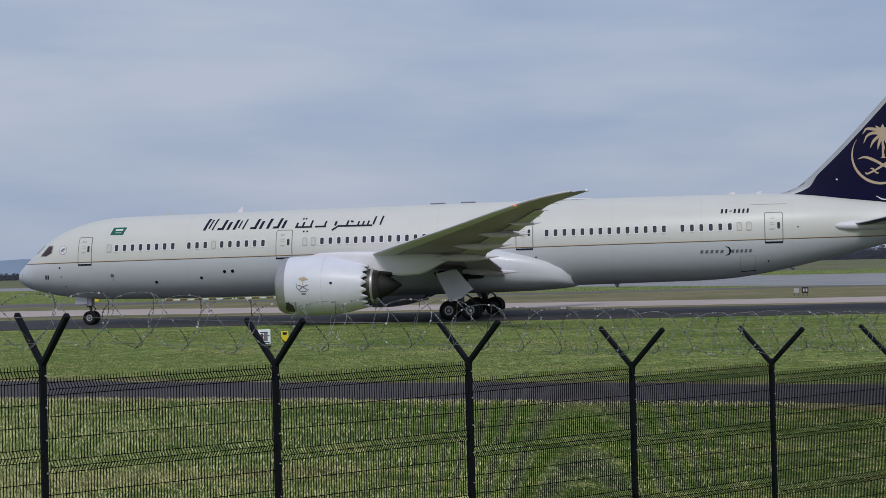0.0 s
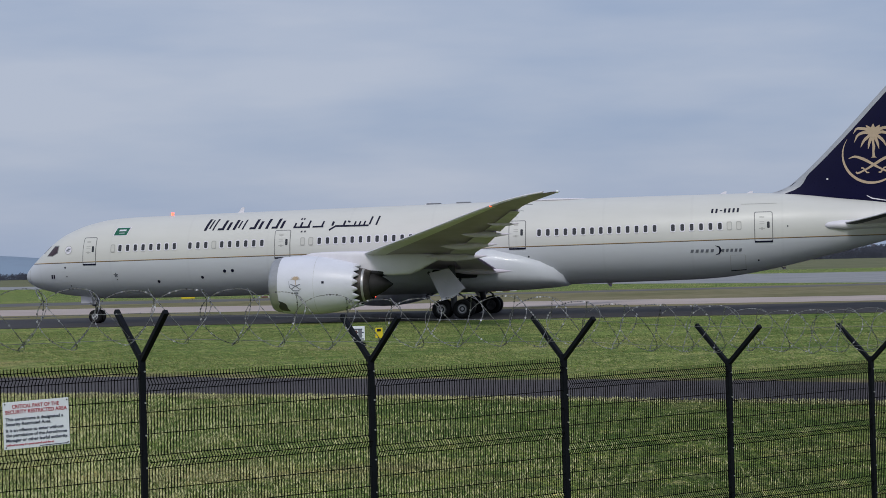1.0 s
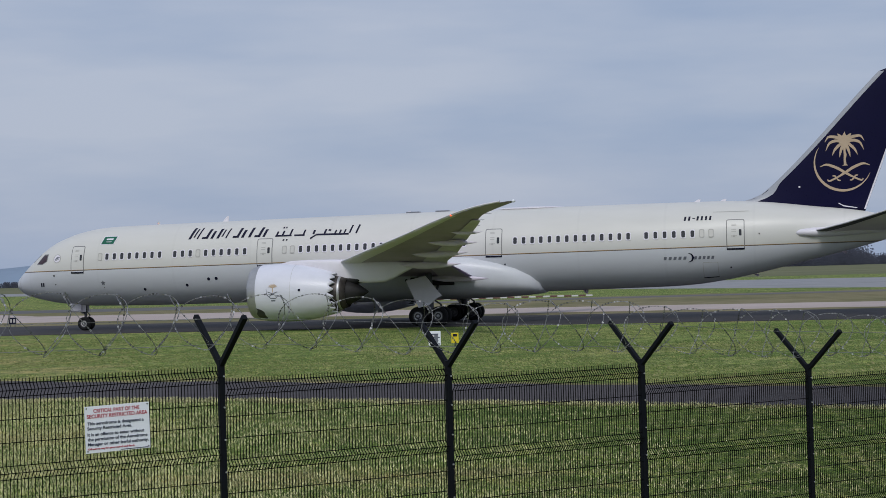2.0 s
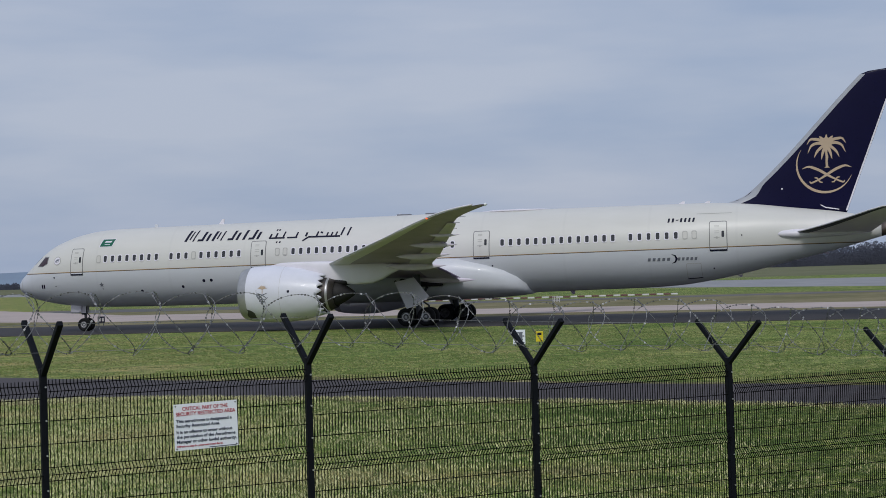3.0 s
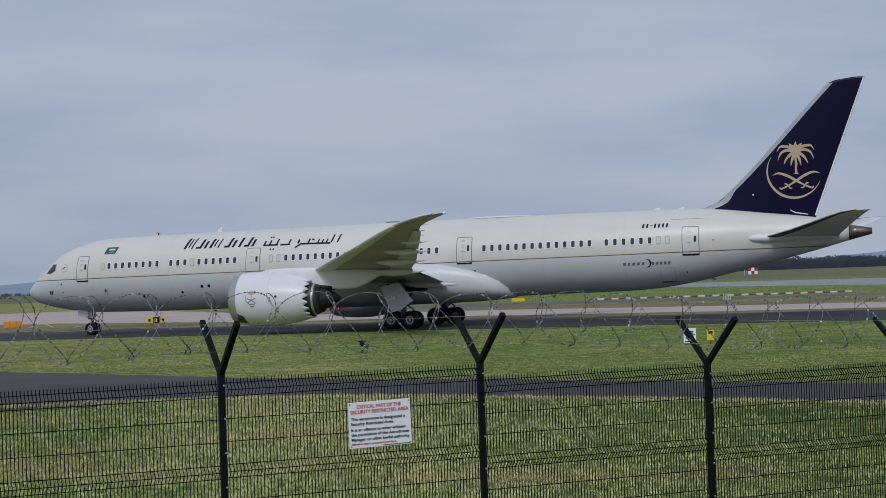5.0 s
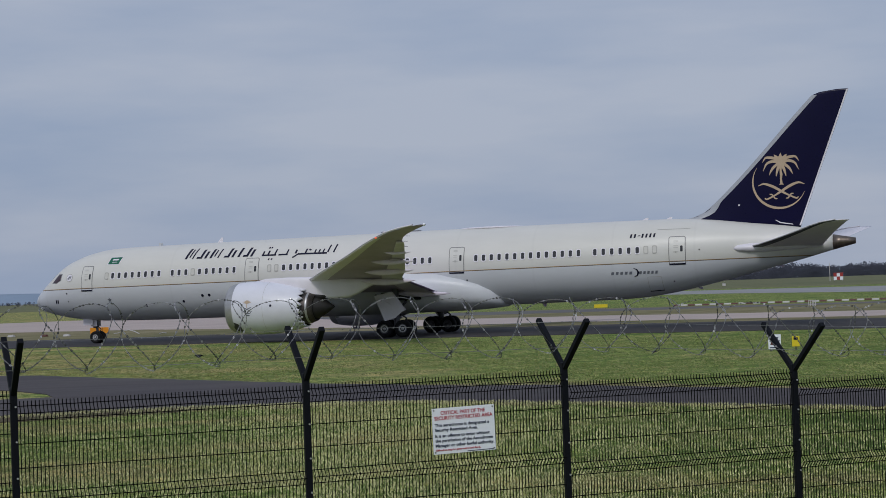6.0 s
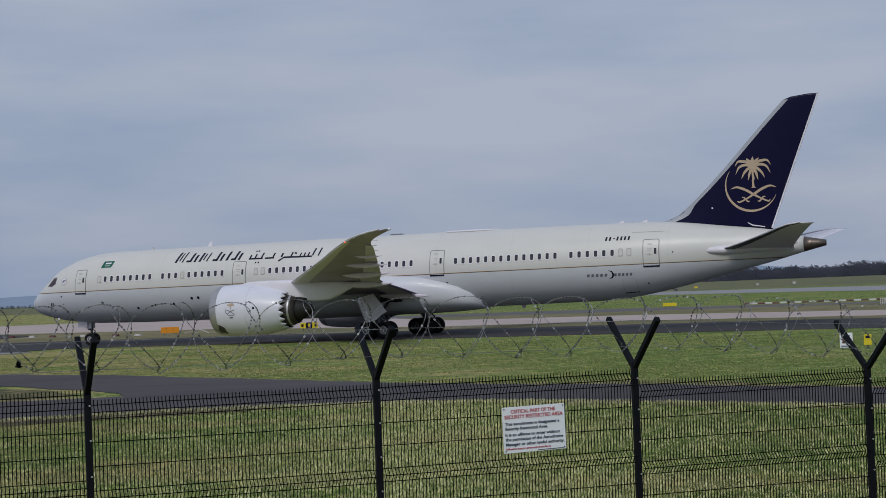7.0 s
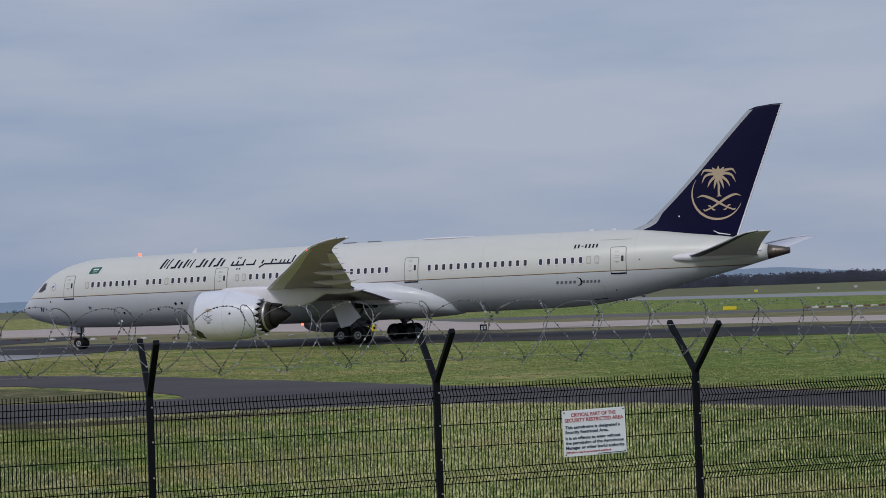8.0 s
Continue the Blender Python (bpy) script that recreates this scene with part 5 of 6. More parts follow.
def beacons(parent):
    """Turning anti-collision beacons on the crown and the belly: a lamp between two deep blinkers."""
    for x, z, up, bearing in ((11.75, crown(11.75) + 0.10, 1, 297), (27.1, 1.60, -1, 291)):
        d = part("beacon", box(bmesh.new(), (-0.09, -0.135, -0.12), (-0.03, 0.135, 0.12), 0.01), M_LIVERY, parent, "turning red beacon")
        part("lamp", box(bmesh.new(), (-0.025, -0.114, -0.112), (-0.015, 0.114, 0.112), 0.002), M_BEACON, d, "lit red lens")
        for k in range(4):
            part("louvre", box(bmesh.new(), (-0.032, -0.123 + 0.08 * k, -0.118), (0.085, -0.117 + 0.08 * k, 0.118)), M_BAY if k in (1, 2) else M_SHADE, d)
        d.location = (x - X0, 0, z)
        BEACONS.append((d, bearing))
        part("beacon_base", box(bmesh.new(), (x - 0.16 - X0, -0.1, z - 0.22 if up > 0 else z + 0.15), (x + 0.16 - X0, 0.1, z - 0.15 if up > 0 else z + 0.5), 0.02), M_WHITE, parent)


def airliner():
    a = new("airliner")
    tagged(a, "long cream and grey twin-engine airliner with a navy tail, taxiing", "airplane")
    fuselage(a)
    for s in (-1, 1):
        wing(a, s)
        engine(a, s)
        body_doors(a, s)
        body_marks(a, s)
        cabin_windows(a, s)
    tail(a)
    landing_gear(a)
    aerials(a)
    beacons(a)
    return a


# ---- fence ----
def fpos(u, d=0.0):
    return FENCE_O[0] + u * FU[0] + d * FN[0], FENCE_O[1] + u * FU[1] + d * FN[1]


def fence_post(u, whole):
    """A black box-section post with a forked top and bolted clamps."""
    zf, x, y = fork_height(u), *fpos(u)
    rise = POST_RISE
    p = part("post", box(bmesh.new(), (-0.029, -0.029, -rise - 0.3), (0.029, 0.029, 0.03), 0.008), M_BLACK, whole, "black steel post with a forked top")
    p.matrix_basis = pose(x, y, zf, 0, 0, math.degrees(FENCE_A))
    for s in (-1, 1):
        m = Matrix.Translation((0, s * 0.012, -0.02)) @ Matrix.Rotation(-s * radians(49), 4, "X")
        part("arm", box(bmesh.new(), (-0.025, -0.025, 0), (0.025, 0.025, 0.68), 0.006, m), M_BLACK, p)
    for z in (-0.13, -0.42, -0.72, -1.02, -1.35, -1.7):
        bm = rod(bmesh.new(), (0.012, -0.029, z), (0.012, -0.041, z), 0.008, seg=8)
        part("bolt", bm, M_BOLT, p)
    return p


PITCH = 0.0318
FOLDS = (0.075, 0.79, 1.50, 2.2)


def fence_panel(u0, u1, whole):
    """A welded wire panel with folded beams; wires follow the fence's fall."""
    # the panels hang level and step down with the ground, each from its lower post
    drop = 0.02 if u1 < -5 else 0.10 if u1 < -1 else 0.063 if u1 < 1 else 0.04 if u1 < 11 else 0.09
    z0 = z1 = fork_height(u1) - drop
    zt = lambda u: z0 + (z1 - z0) * (u - u0) / (u1 - u0)
    a = u0 + 0.05
    n = int((u1 - u0 - 0.1) / PITCH)
    x0, y0 = fpos(u0)
    pts = []
    height = 2.40
    bend = [(0.025, 0)]
    for f in FOLDS:
        bend += [(-f + 0.055, 0), (-f, -0.05), (-f - 0.055, 0)]
    bend.append((-height, 0))
    verts, faces = [], []

    def loc(u, d, z):
        x, y = fpos(u, d)
        return (x - x0, y - y0, z - z0)
    paths = [[loc(a + i * PITCH, d, zt(a + i * PITCH) + z) for z, d in bend] for i in range(n + 1)]
    v, f = tubes(paths, 0.0051)
    p = part_mesh("wire_panel", mesh_of("wire_panel", v, f), M_WIRE, whole, "black welded wire mesh with folded beams")
    p.matrix_basis = pose(x0, y0, z0)
    tagged(p, kind="stuff")
    levels = []
    for fo in FOLDS:
        levels += [(-fo + 0.058, 0), (-fo, -0.05), (-fo - 0.058, 0)]
        if fo < 2:
            levels += [(-fo - 0.255, 0), (-fo - 0.455, 0)]
    for z, d in levels:
        v, f = tubes([[loc(u0 + 0.03, d - 0.006, zt(u0 + 0.03) + z), loc(u1 - 0.03, d - 0.006, zt(u1 - 0.03) + z)]], 0.0050)
        part_mesh("level_wire", mesh_of("level_wire", v, f), M_WIRE, p)
    return p


def razor_coil(u0, u1, hand, phase, name):
    """A coil of razor wire lying in the posts' forks, with clipped barbs."""
    rng = random.Random(hand * 7 + 11)
    pts = []
    pitch = 0.268
    turns = (u1 - u0) / pitch
    n = int(turns * 44)
    for i in range(n + 1):
        th = 2 * math.pi * turns * i / n
        u = u0 + pitch * th / (2 * math.pi)
        w = hand * th + phase
        west = min(1, max(0, (0.5 - u) / 5.7))
        r = 0.262 + 0.022 * west + 0.012 * math.sin(u * 2.3 + phase) + 0.008 * math.sin(u * 7.1)
        # neighbouring turns are clipped together, so each turn swings along the fence
        uu = u + 0.150 * math.cos(1.5 * th) + 0.03 * math.sin(u * 3.1)
        x, y = fpos(uu, r * math.cos(w))
        pts.append((x, y, fork_height(min(max(uu, -14), 20)) + 0.368 + 0.066 * west + 0.015 * math.sin(u * 1.9) + r * math.sin(w)))
    v, f = tubes([pts], 0.0030, 4)
    # barbs: small crossed plates along the strand
    body, skin = len(v), len(f)
    P = np.array(pts)
    seg = np.r_[0, np.cumsum(np.linalg.norm(np.diff(P, axis=0), axis=1))]
    s = 0.0
    while s < seg[-1]:
        c = np.array([np.interp(s, seg, P[:, k]) for k in range(3)])
        t = np.array([np.interp(s + 0.01, seg, P[:, k]) for k in range(3)]) - c
        t /= np.linalg.norm(t) + 1e-9
        q = np.cross(t, (rng.uniform(-1, 1), rng.uniform(-1, 1), rng.uniform(-1, 1)))
        q /= np.linalg.norm(q) + 1e-9
        b = len(v)
        v += [c - 0.007 * t + 0.003 * q, c - 0.010 * t + 0.0075 * q, c + 0.010 * t + 0.0075 * q, c + 0.007 * t - 0.003 * q, c + 0.010 * t - 0.0075 * q, c - 0.010 * t - 0.0075 * q]
        f += [(b, b + 1, b + 2, b + 3), (b + 3, b + 4, b + 5, b)]
        s += 0.034
    coil = part_mesh(name, mesh_of(name, v[:body], f[:skin]), M_STRAND)
    part_mesh("barbs", mesh_of("barbs", v[body:], [tuple(k - body for k in q) for q in f[skin:]]), M_RAZOR, coil, "small dark and bright clipped barbs")
    return tagged(coil, "galvanised razor wire coil lying in the forked fence tops", "razor wire", kind="stuff")


def strands(u0, u1):
    """Three straight barbed strands tied along the forks."""
    for k, (dz, d) in enumerate(((0.41, 0.0), (0.17, 0.0))):
        us = np.linspace(u0, u1, 60)
        pts = [(*fpos(u, d), fork_height(u) + dz - 0.012 * math.sin((u % 2.52) / 2.52 * math.pi)) for u in us]
        v, f = tubes([pts], 0.0028, 4)
        for i in range(int((u1 - u0) / 0.12)):
            u = u0 + 0.12 * i
            x, y = fpos(u, d)
            z = fork_height(u) + dz - 0.012 * math.sin((u % 2.52) / 2.52 * math.pi)
            b = len(v)
            v += [np.array((x, y, z + 0.007)), np.array((x + 0.007, y, z - 0.006)), np.array((x - 0.007, y, z - 0.006))]
            f += [(b, b + 1, b + 2)]
        tagged(part_mesh("barbed_strand", mesh_of("barbed_strand", v, f), M_STRAND), "thin galvanised barbed strand tied along the fence top", "barbed wire", "barbed strands")


def text_part(name, body, size, x, z, mat, parent, width=None):
    """Printed words as a thin mesh in the sign's own plane."""
    cu = bpy.data.curves.new(name, "FONT")
    cu.body, cu.size, cu.extrude, cu.offset = body, size, 0.0006, 0.0009
    tmp = new("tmp_text", cu)
    me = bpy.data.meshes.new_from_object(tmp.evaluated_get(bpy.context.evaluated_depsgraph_get()))
    bpy.data.objects.remove(tmp)
    bpy.data.curves.remove(cu)
    co = np.array([v.co[:] for v in me.vertices])
    k = 1.0
    if width:
        k = width / (co[:, 0].max() - co[:, 0].min())
    for v in me.vertices:
        v.co = (x + (v.co.x - co[:, 0].min()) * k, -0.0035 - v.co.z, z + v.co.y)
    me.materials.clear()
    return part_mesh(name, me, mat, parent)


def warning_sign():
    """White notice on the fence with red heading and blue lines of text."""
    W, Hh = 0.612, 0.415
    u = -1.358
    x, y = fpos(u, -0.062)
    s = new("notice_board")
    s.matrix_basis = pose(x, y, 2.090, 0, -0.9, math.degrees(FENCE_A))
    tagged(s, "white security notice with red and blue text on the fence", "sign")
    part("board", box(bmesh.new(), (0, 0, 0), (W, 0.006, Hh), 0.002), M_BOARD, s)
    text_part("heading", "CRITICAL PART OF THE", 0.046, 0.083, Hh - 0.058, M_RED, s, 0.435)
    text_part("heading", "SECURITY RESTRICTED AREA", 0.046, 0.020, Hh - 0.105, M_RED, s, 0.572)
    for line, zz, wd in (("This aerodrome is designated a", 0.165, 0.535), ("Security Restricted Area.", 0.208, 0.42), ("It is an offence to enter without", 0.262, 0.535), ("the permission of the Aerodrome", 0.305, 0.565), ("Manager or other lawful authority.", 0.349, 0.575)):
        text_part("text_line", line, 0.038, 0.020, Hh - zz, M_BLUEINK, s, wd)
    text_part("warning_line", "Offenders may be prosecuted and fined.", 0.022, 0.020, Hh - 0.385, M_RED, s, 0.44)
    part("small_print", box(bmesh.new(), (0.33, -0.003, 0.008), (0.59, 0.001, 0.014)), M_BLUEINK, s)
    for bx, bz in ((0.018, 0.018), (W - 0.018, 0.018), (0.018, Hh - 0.018), (W - 0.018, Hh - 0.018)):
        part("tie", rod(bmesh.new(), (bx, -0.006, bz), (bx, 0.02, bz), 0.006, seg=8), M_WIRE, s)


def fence():
    U = [round(-5.04 + 2.52 * k, 3) for k in range(-3, 9)]
    whole = tagged(new("security_fence"), "black wire mesh security fence on forked steel posts", "fence")
    for u in U:
        fence_post(u, whole)
    for a, b in zip(U[:-1], U[1:]):
        fence_panel(a, b, whole)
    razor_coil(U[0], U[-1], 1, radians(252), "razor_wire")
    strands(U[0], U[-1])
    warning_sign()


# ---- airfield signs and barriers ----
def field_board(x, y, w, h, z, face, mat, label, name="marker_board", marks=0, mark_mat=None, legs=2):
    """A low airfield sign on stub legs, turned to face the viewer's bank."""
    b = new(name)
    a = math.degrees(math.atan2(-x, y)) + face
    b.matrix_basis = pose(x, y, 0, 0, 0, a)
    tagged(b, label, "sign", "airfield signs")
    part("panel", box(bmesh.new(), (-w / 2, -0.05, z), (w / 2, 0.05, z + h), 0.015), mat, b)
    for s in ([-1, 1] if legs == 2 else [0]):
        part("leg", rod(bmesh.new(), (s * w * 0.32, 0, 0), (s * w * 0.32, 0, z + 0.05), 0.03, seg=8), M_GEAR, b)
    if marks:
        for i in range(marks):
            cx = (i - (marks - 1) / 2) * w / marks
            part("mark_bar", box(bmesh.new(), (cx - w / marks * 0.26, -0.056, z + h * 0.25), (cx + w / marks * 0.26, -0.049, z + h * 0.75)), mark_mat, b)
    return b


def field_signs():
    s = field_board(-3.8, 169.5, 1.75, 0.55, 0.28, 0, M_YELLOW, "yellow and black taxiway direction sign", "taxiway_sign", 4, M_INK)
    part("location_panel", box(bmesh.new(), (-0.30, -0.07, 0.26), (0.30, -0.02, 0.85), 0.01), M_INK, s)
    part("location_mark", box(bmesh.new(), (-0.09, -0.08, 0.38), (0.09, -0.068, 0.74)), M_YELLOW, s)
    for x, y in ((6.9, 151.3), (94.9, 137.4)):
        s = field_board(x, y, 0.62, 0.55, 0.28, 0, M_INK, "small black location sign with pale marks", "location_sign", 0)
        part("mark_bar", box(bmesh.new(), (-0.20, -0.058, 0.40), (-0.05, -0.049, 0.70)), M_BARW, s)
        part("mark_bar", box(bmesh.new(), (0.05, -0.058, 0.40), (0.22, -0.049, 0.70)), M_BARW, s)
    field_board(94.25, 137.9, 0.5, 0.42, 0.3, 0, M_MARKGREY, "grey-white sign seen from behind", "location_sign")
    s = field_board(-18.2, 175.7, 1.85, 0.62, 0.22, 0, M_ORANGE, "plain orange taxiway sign with dark seams", "taxiway_sign")
    for k in (-0.31, 0.31):
        part("seam", box(bmesh.new(), (k - 0.015, -0.056, 0.24), (k + 0.015, -0.049, 0.82)), M_BARR, s)
    field_board(43.3, 225.5, 1.8, 0.45, 0.2, 0, M_YELLOW, "bright yellow airfield sign", "taxiway_sign")
    b = field_board(23.6, 79.4, 0.60, 0.70, 0.10, 0, M_BOARD, "small white board with dark and red marks on the grass", "grass_notice", 0, None, 2)
    part("mark_bar", box(bmesh.new(), (-0.02, -0.058, 0.24), (0.16, -0.049, 0.64)), M_GREYINK, b)
    part("mark_bar", box(bmesh.new(), (-0.18, -0.058, 0.30), (-0.06, -0.049, 0.60)), M_BARR, b)
    for k in range(4):
        part("text_bar", box(bmesh.new(), (-0.24 + 0.03 * (k % 2), -0.057, 0.15 + 0.16 * k), (0.25 - 0.07 * (k % 2), -0.049, 0.20 + 0.16 * k)), M_BLUEINK, b)
    b = field_board(24.70, 79.6, 0.36, 0.50, 0.18, 0, M_YELLOW, "small yellow board with a dark mark on the grass", "grass_notice", 0, None, 1)
    part("mark_bar", box(bmesh.new(), (-0.10, -0.058, 0.50), (0.10, -0.049, 0.62)), M_INK, b)


M_MARKGREY = plain("grey_sign_back", (0.42, 0.42, 0.42), 0.6, 0, 0.15)


def barrier(x, y, a, mat, label):
    """A low plastic barrier block with a tapered top and foot notches."""
    o = [(-0.2, 0), (0.2, 0), (0.2, 0.08), (0.11, 0.12), (0.08, 0.22), (-0.08, 0.22), (-0.11, 0.12), (-0.2, 0.08)]
    n = len(o)
    vs = [(-0.44, p, q) for p, q in o] + [(0.44, p, q) for p, q in o]
    b = part("barrier_block", bm_of(vs, [tuple(range(n))[::-1], tuple(range(n, 2 * n))] + [(i, (i + 1) % n, n + (i + 1) % n, n + i) for i in range(n)]), mat)
    b.matrix_basis = pose(x, y, 0.0, 0, 0, a)
    return tagged(b, label, "barrier", "red and white barriers")


def barriers():
    for i in range(36):
        s = i / 47
        x, y = 54.0 + 43 * s, 226.5 - 15.2 * s
        red = i % 2 == 0
        barrier(x, y, -19.4, M_BARR if red else M_BARW, ("red" if red else "white") + " low plastic barrier in a row beside the service road")
    for i, (x, y) in enumerate(((-43.9, 201.0), (-41, 198), (-38.0, 195.0), (-35.2, 192), (-32.5, 189.5), (-28.5, 185.3), (-24.5, 181.3), (-21.8, 178.4), (-46.5, 203.8))):
        red = i % 2 == 0
        barrier(x, y, -45, M_BARR if red else M_BARW, ("red" if red else "white") + " low plastic barrier closing the taxiway edge")


def far_lights():
    """Small white and pale cabinets on the far side of the airfield."""
    for x, y, w, h, m, lab in ((190.8, 777, 1.3, 0.8, M_BARW, "small white equipment hut far across the airfield"), (207, 773, 1.5, 1.0, M_BARW, "small white equipment cabin far across the airfield"), (150, 720, 1.4, 0.8, M_YELLOW, "small yellow marker box far across the airfield"), (120, 930, 9.0, 0.9, M_BARW, "long pale shed before the far woods")):
        h0 = new("equipment_hut")
        h0.matrix_basis = pose(x, y, 0, 0, 0, -12)
        tagged(h0, lab, "hut")
        part("walls", box(bmesh.new(), (-w / 2, -w / 4, 0), (w / 2, w / 4, h), 0.03), m, h0)
        part("roof", box(bmesh.new(), (-w / 2 - 0.1, -w / 4 - 0.1, h), (w / 2 + 0.1, w / 4 + 0.1, h + 0.15), 0.03), M_MARKGREY, h0)


def chequered_hut():
    """A radio hut with red and white chequered sides and a thin mast beside it."""
    h = new("radio_hut")
    h.matrix_basis = pose(290.0, 856.0, 0, 0, 0, -18.7)
    tagged(h, "red and white chequered radio hut across the airfield", "hut")
    part("core", box(bmesh.new(), (-2.4, -1.5, 0.5), (2.4, 1.5, 4.0), 0.05), M_BARW, h)
    for i in range(3):
        for j in range(2):
            part("panel", box(bmesh.new(), (-2.4 + 1.6 * i, -1.56, 0.5 + 1.75 * j), (-0.8 + 1.6 * i, -1.503, 2.25 + 1.75 * j), 0.02), M_HUTRED if (i + j) % 2 else M_BOARD, h, "red panel" if (i + j) % 2 else "white panel")
    part("roof", box(bmesh.new(), (-2.6, -1.7, 4.0), (2.6, 1.7, 4.25), 0.04), M_HUTRED, h)
    for x in (-2.0, 2.0):
        part("leg", box(bmesh.new(), (x - 0.15, -1.2, 0.0), (x + 0.15, 1.2, 0.5), 0.02), M_MARKGREY, h)
    m = part("radio_mast", rod(bmesh.new(), (0, 0, 0), (0, 0, 9.5), 0.22, 0.12, 8), M_BARW)
    m.matrix_basis = pose(286.0, 857.5, 0)
    tagged(m, "thin white mast beside the chequered hut", "mast")


M_HUTRED = plain("red_hut_paint", (0.36, 0.035, 0.03), 0.5, 0, 0.15)


def slatted_rack():
    """A small white slatted stand on the grass before the barriers."""
    r = new("slatted_stand")
    r.matrix_basis = pose(61.4, 190.8, 0, 0, 0, -17.8)
    tagged(r, "small white slatted stand on the grass before the barriers", "stand")
    for k in range(5):
        part("slat", box(bmesh.new(), (-0.40 + 0.19 * k - 0.04, -0.03, 0.0), (-0.40 + 0.19 * k + 0.04, 0.03, 0.72), 0.01), M_BARW, r)
    for z in (0.12, 0.60):
        part("rail", box(bmesh.new(), (-0.45, 0.03, z), (0.45, 0.07, z + 0.06), 0.01), M_MARKGREY, r)


# ---- far woods and hills ----
def wood_belt(name, az0, az1, dist, hmin, hmax, seed, count, label):
    """A belt of bare winter trees: trunks, limbs and ragged twig clumps."""
    rng = random.Random(seed)
    verts, faces = [], []
    for _ in range(count):
        az = radians(rng.uniform(az0, az1))
        d = dist * rng.uniform(0.96, 1.1)
        x, y = d * math.sin(az), d * math.cos(az)
        k = 0.5 + 0.5 * noise.noise((math.degrees(az) * 0.55, seed, 0))
        h = (hmin + (hmax - hmin) * k) * rng.uniform(0.75, 1.1)
        b = len(verts)
        verts += [(x - 0.3, y, 0), (x + 0.3, y, 0), (x + 0.1, y, h * 0.6), (x - 0.1, y, h * 0.6)]
        faces.append((b, b + 1, b + 2, b + 3))
        wd = h * rng.uniform(0.45, 0.7)
        for _ in range(100):
            cx = x + rng.gauss(0, wd * 0.5)
            cz = max(0.4, h * rng.uniform(0.02, 1.0) * (1 - 0.35 * min(1, abs(cx - x) / wd)))
            cy = y + rng.gauss(0, wd * 0.4)
            s = min(1.3, h * rng.uniform(0.03, 0.085))
            b = len(verts)
            for a in range(4):
                t = 2 * math.pi * a / 4 + rng.uniform(-0.6, 0.6)
                rr = s * rng.uniform(0.4, 1.3)
                verts.append((cx + rr * math.cos(t), cy + rng.uniform(-0.4, 0.4), cz + rr * math.sin(t)))
            faces += [(b, b + 1, b + 2), (b, b + 2, b + 3)]
    return tagged(part_mesh(name, mesh_of(name, verts, faces), M_WOOD), label, "trees", kind="stuff")


def far_country():
    wood_belt("far_woods", -20, -5, 2600, 3, 7, 4, 240, "low scattered bare trees along the far horizon")
    wood_belt("far_woods", -5, 9.6, 2600, 7, 13, 3, 560, "bare dark winter woods along the far horizon")
    wood_belt("far_woods", 25, 31, 2500, 24, 38, 8, 150, "taller bare winter trees at the airfield's edge")
    wood_belt("far_woods", 9.0, 40, 2600, 14, 23, 5, 1300, "bare dark winter woods along the far horizon")
    n = 120
    verts, faces = [], []
    for i in range(n + 1):
        az = radians(-30 + 80 * i / n)
        deg = math.degrees(az)
        d = 4300
        base = 46 * math.exp(-((deg - 6) / 9) ** 2) + 40 * math.exp(-((deg - 25.5) / 3.5) ** 2) + 13 * math.exp(-((deg + 10) / 7) ** 2) + 16
        h = base * (0.85 + 0.3 * noise.noise((deg * 0.35, 2.0, 0)))
        for dd, zz in ((d - 300, -5), (d - 120, h * 0.6), (d, h), (d + 300, -5)):
            verts.append((dd * math.sin(az), dd * math.cos(az), zz))
    for i in range(n):
        for k in range(3):
            faces.append((4 * i + k, 4 * i + 4 + k, 4 * i + 5 + k, 4 * i + 1 + k))
    tagged(part_mesh("backdrop_hills", mesh_of("backdrop_hills", verts, faces), M_HILL, smooth=True), "low hills on the horizon, coloured blue for haze", "hills", kind="structure")


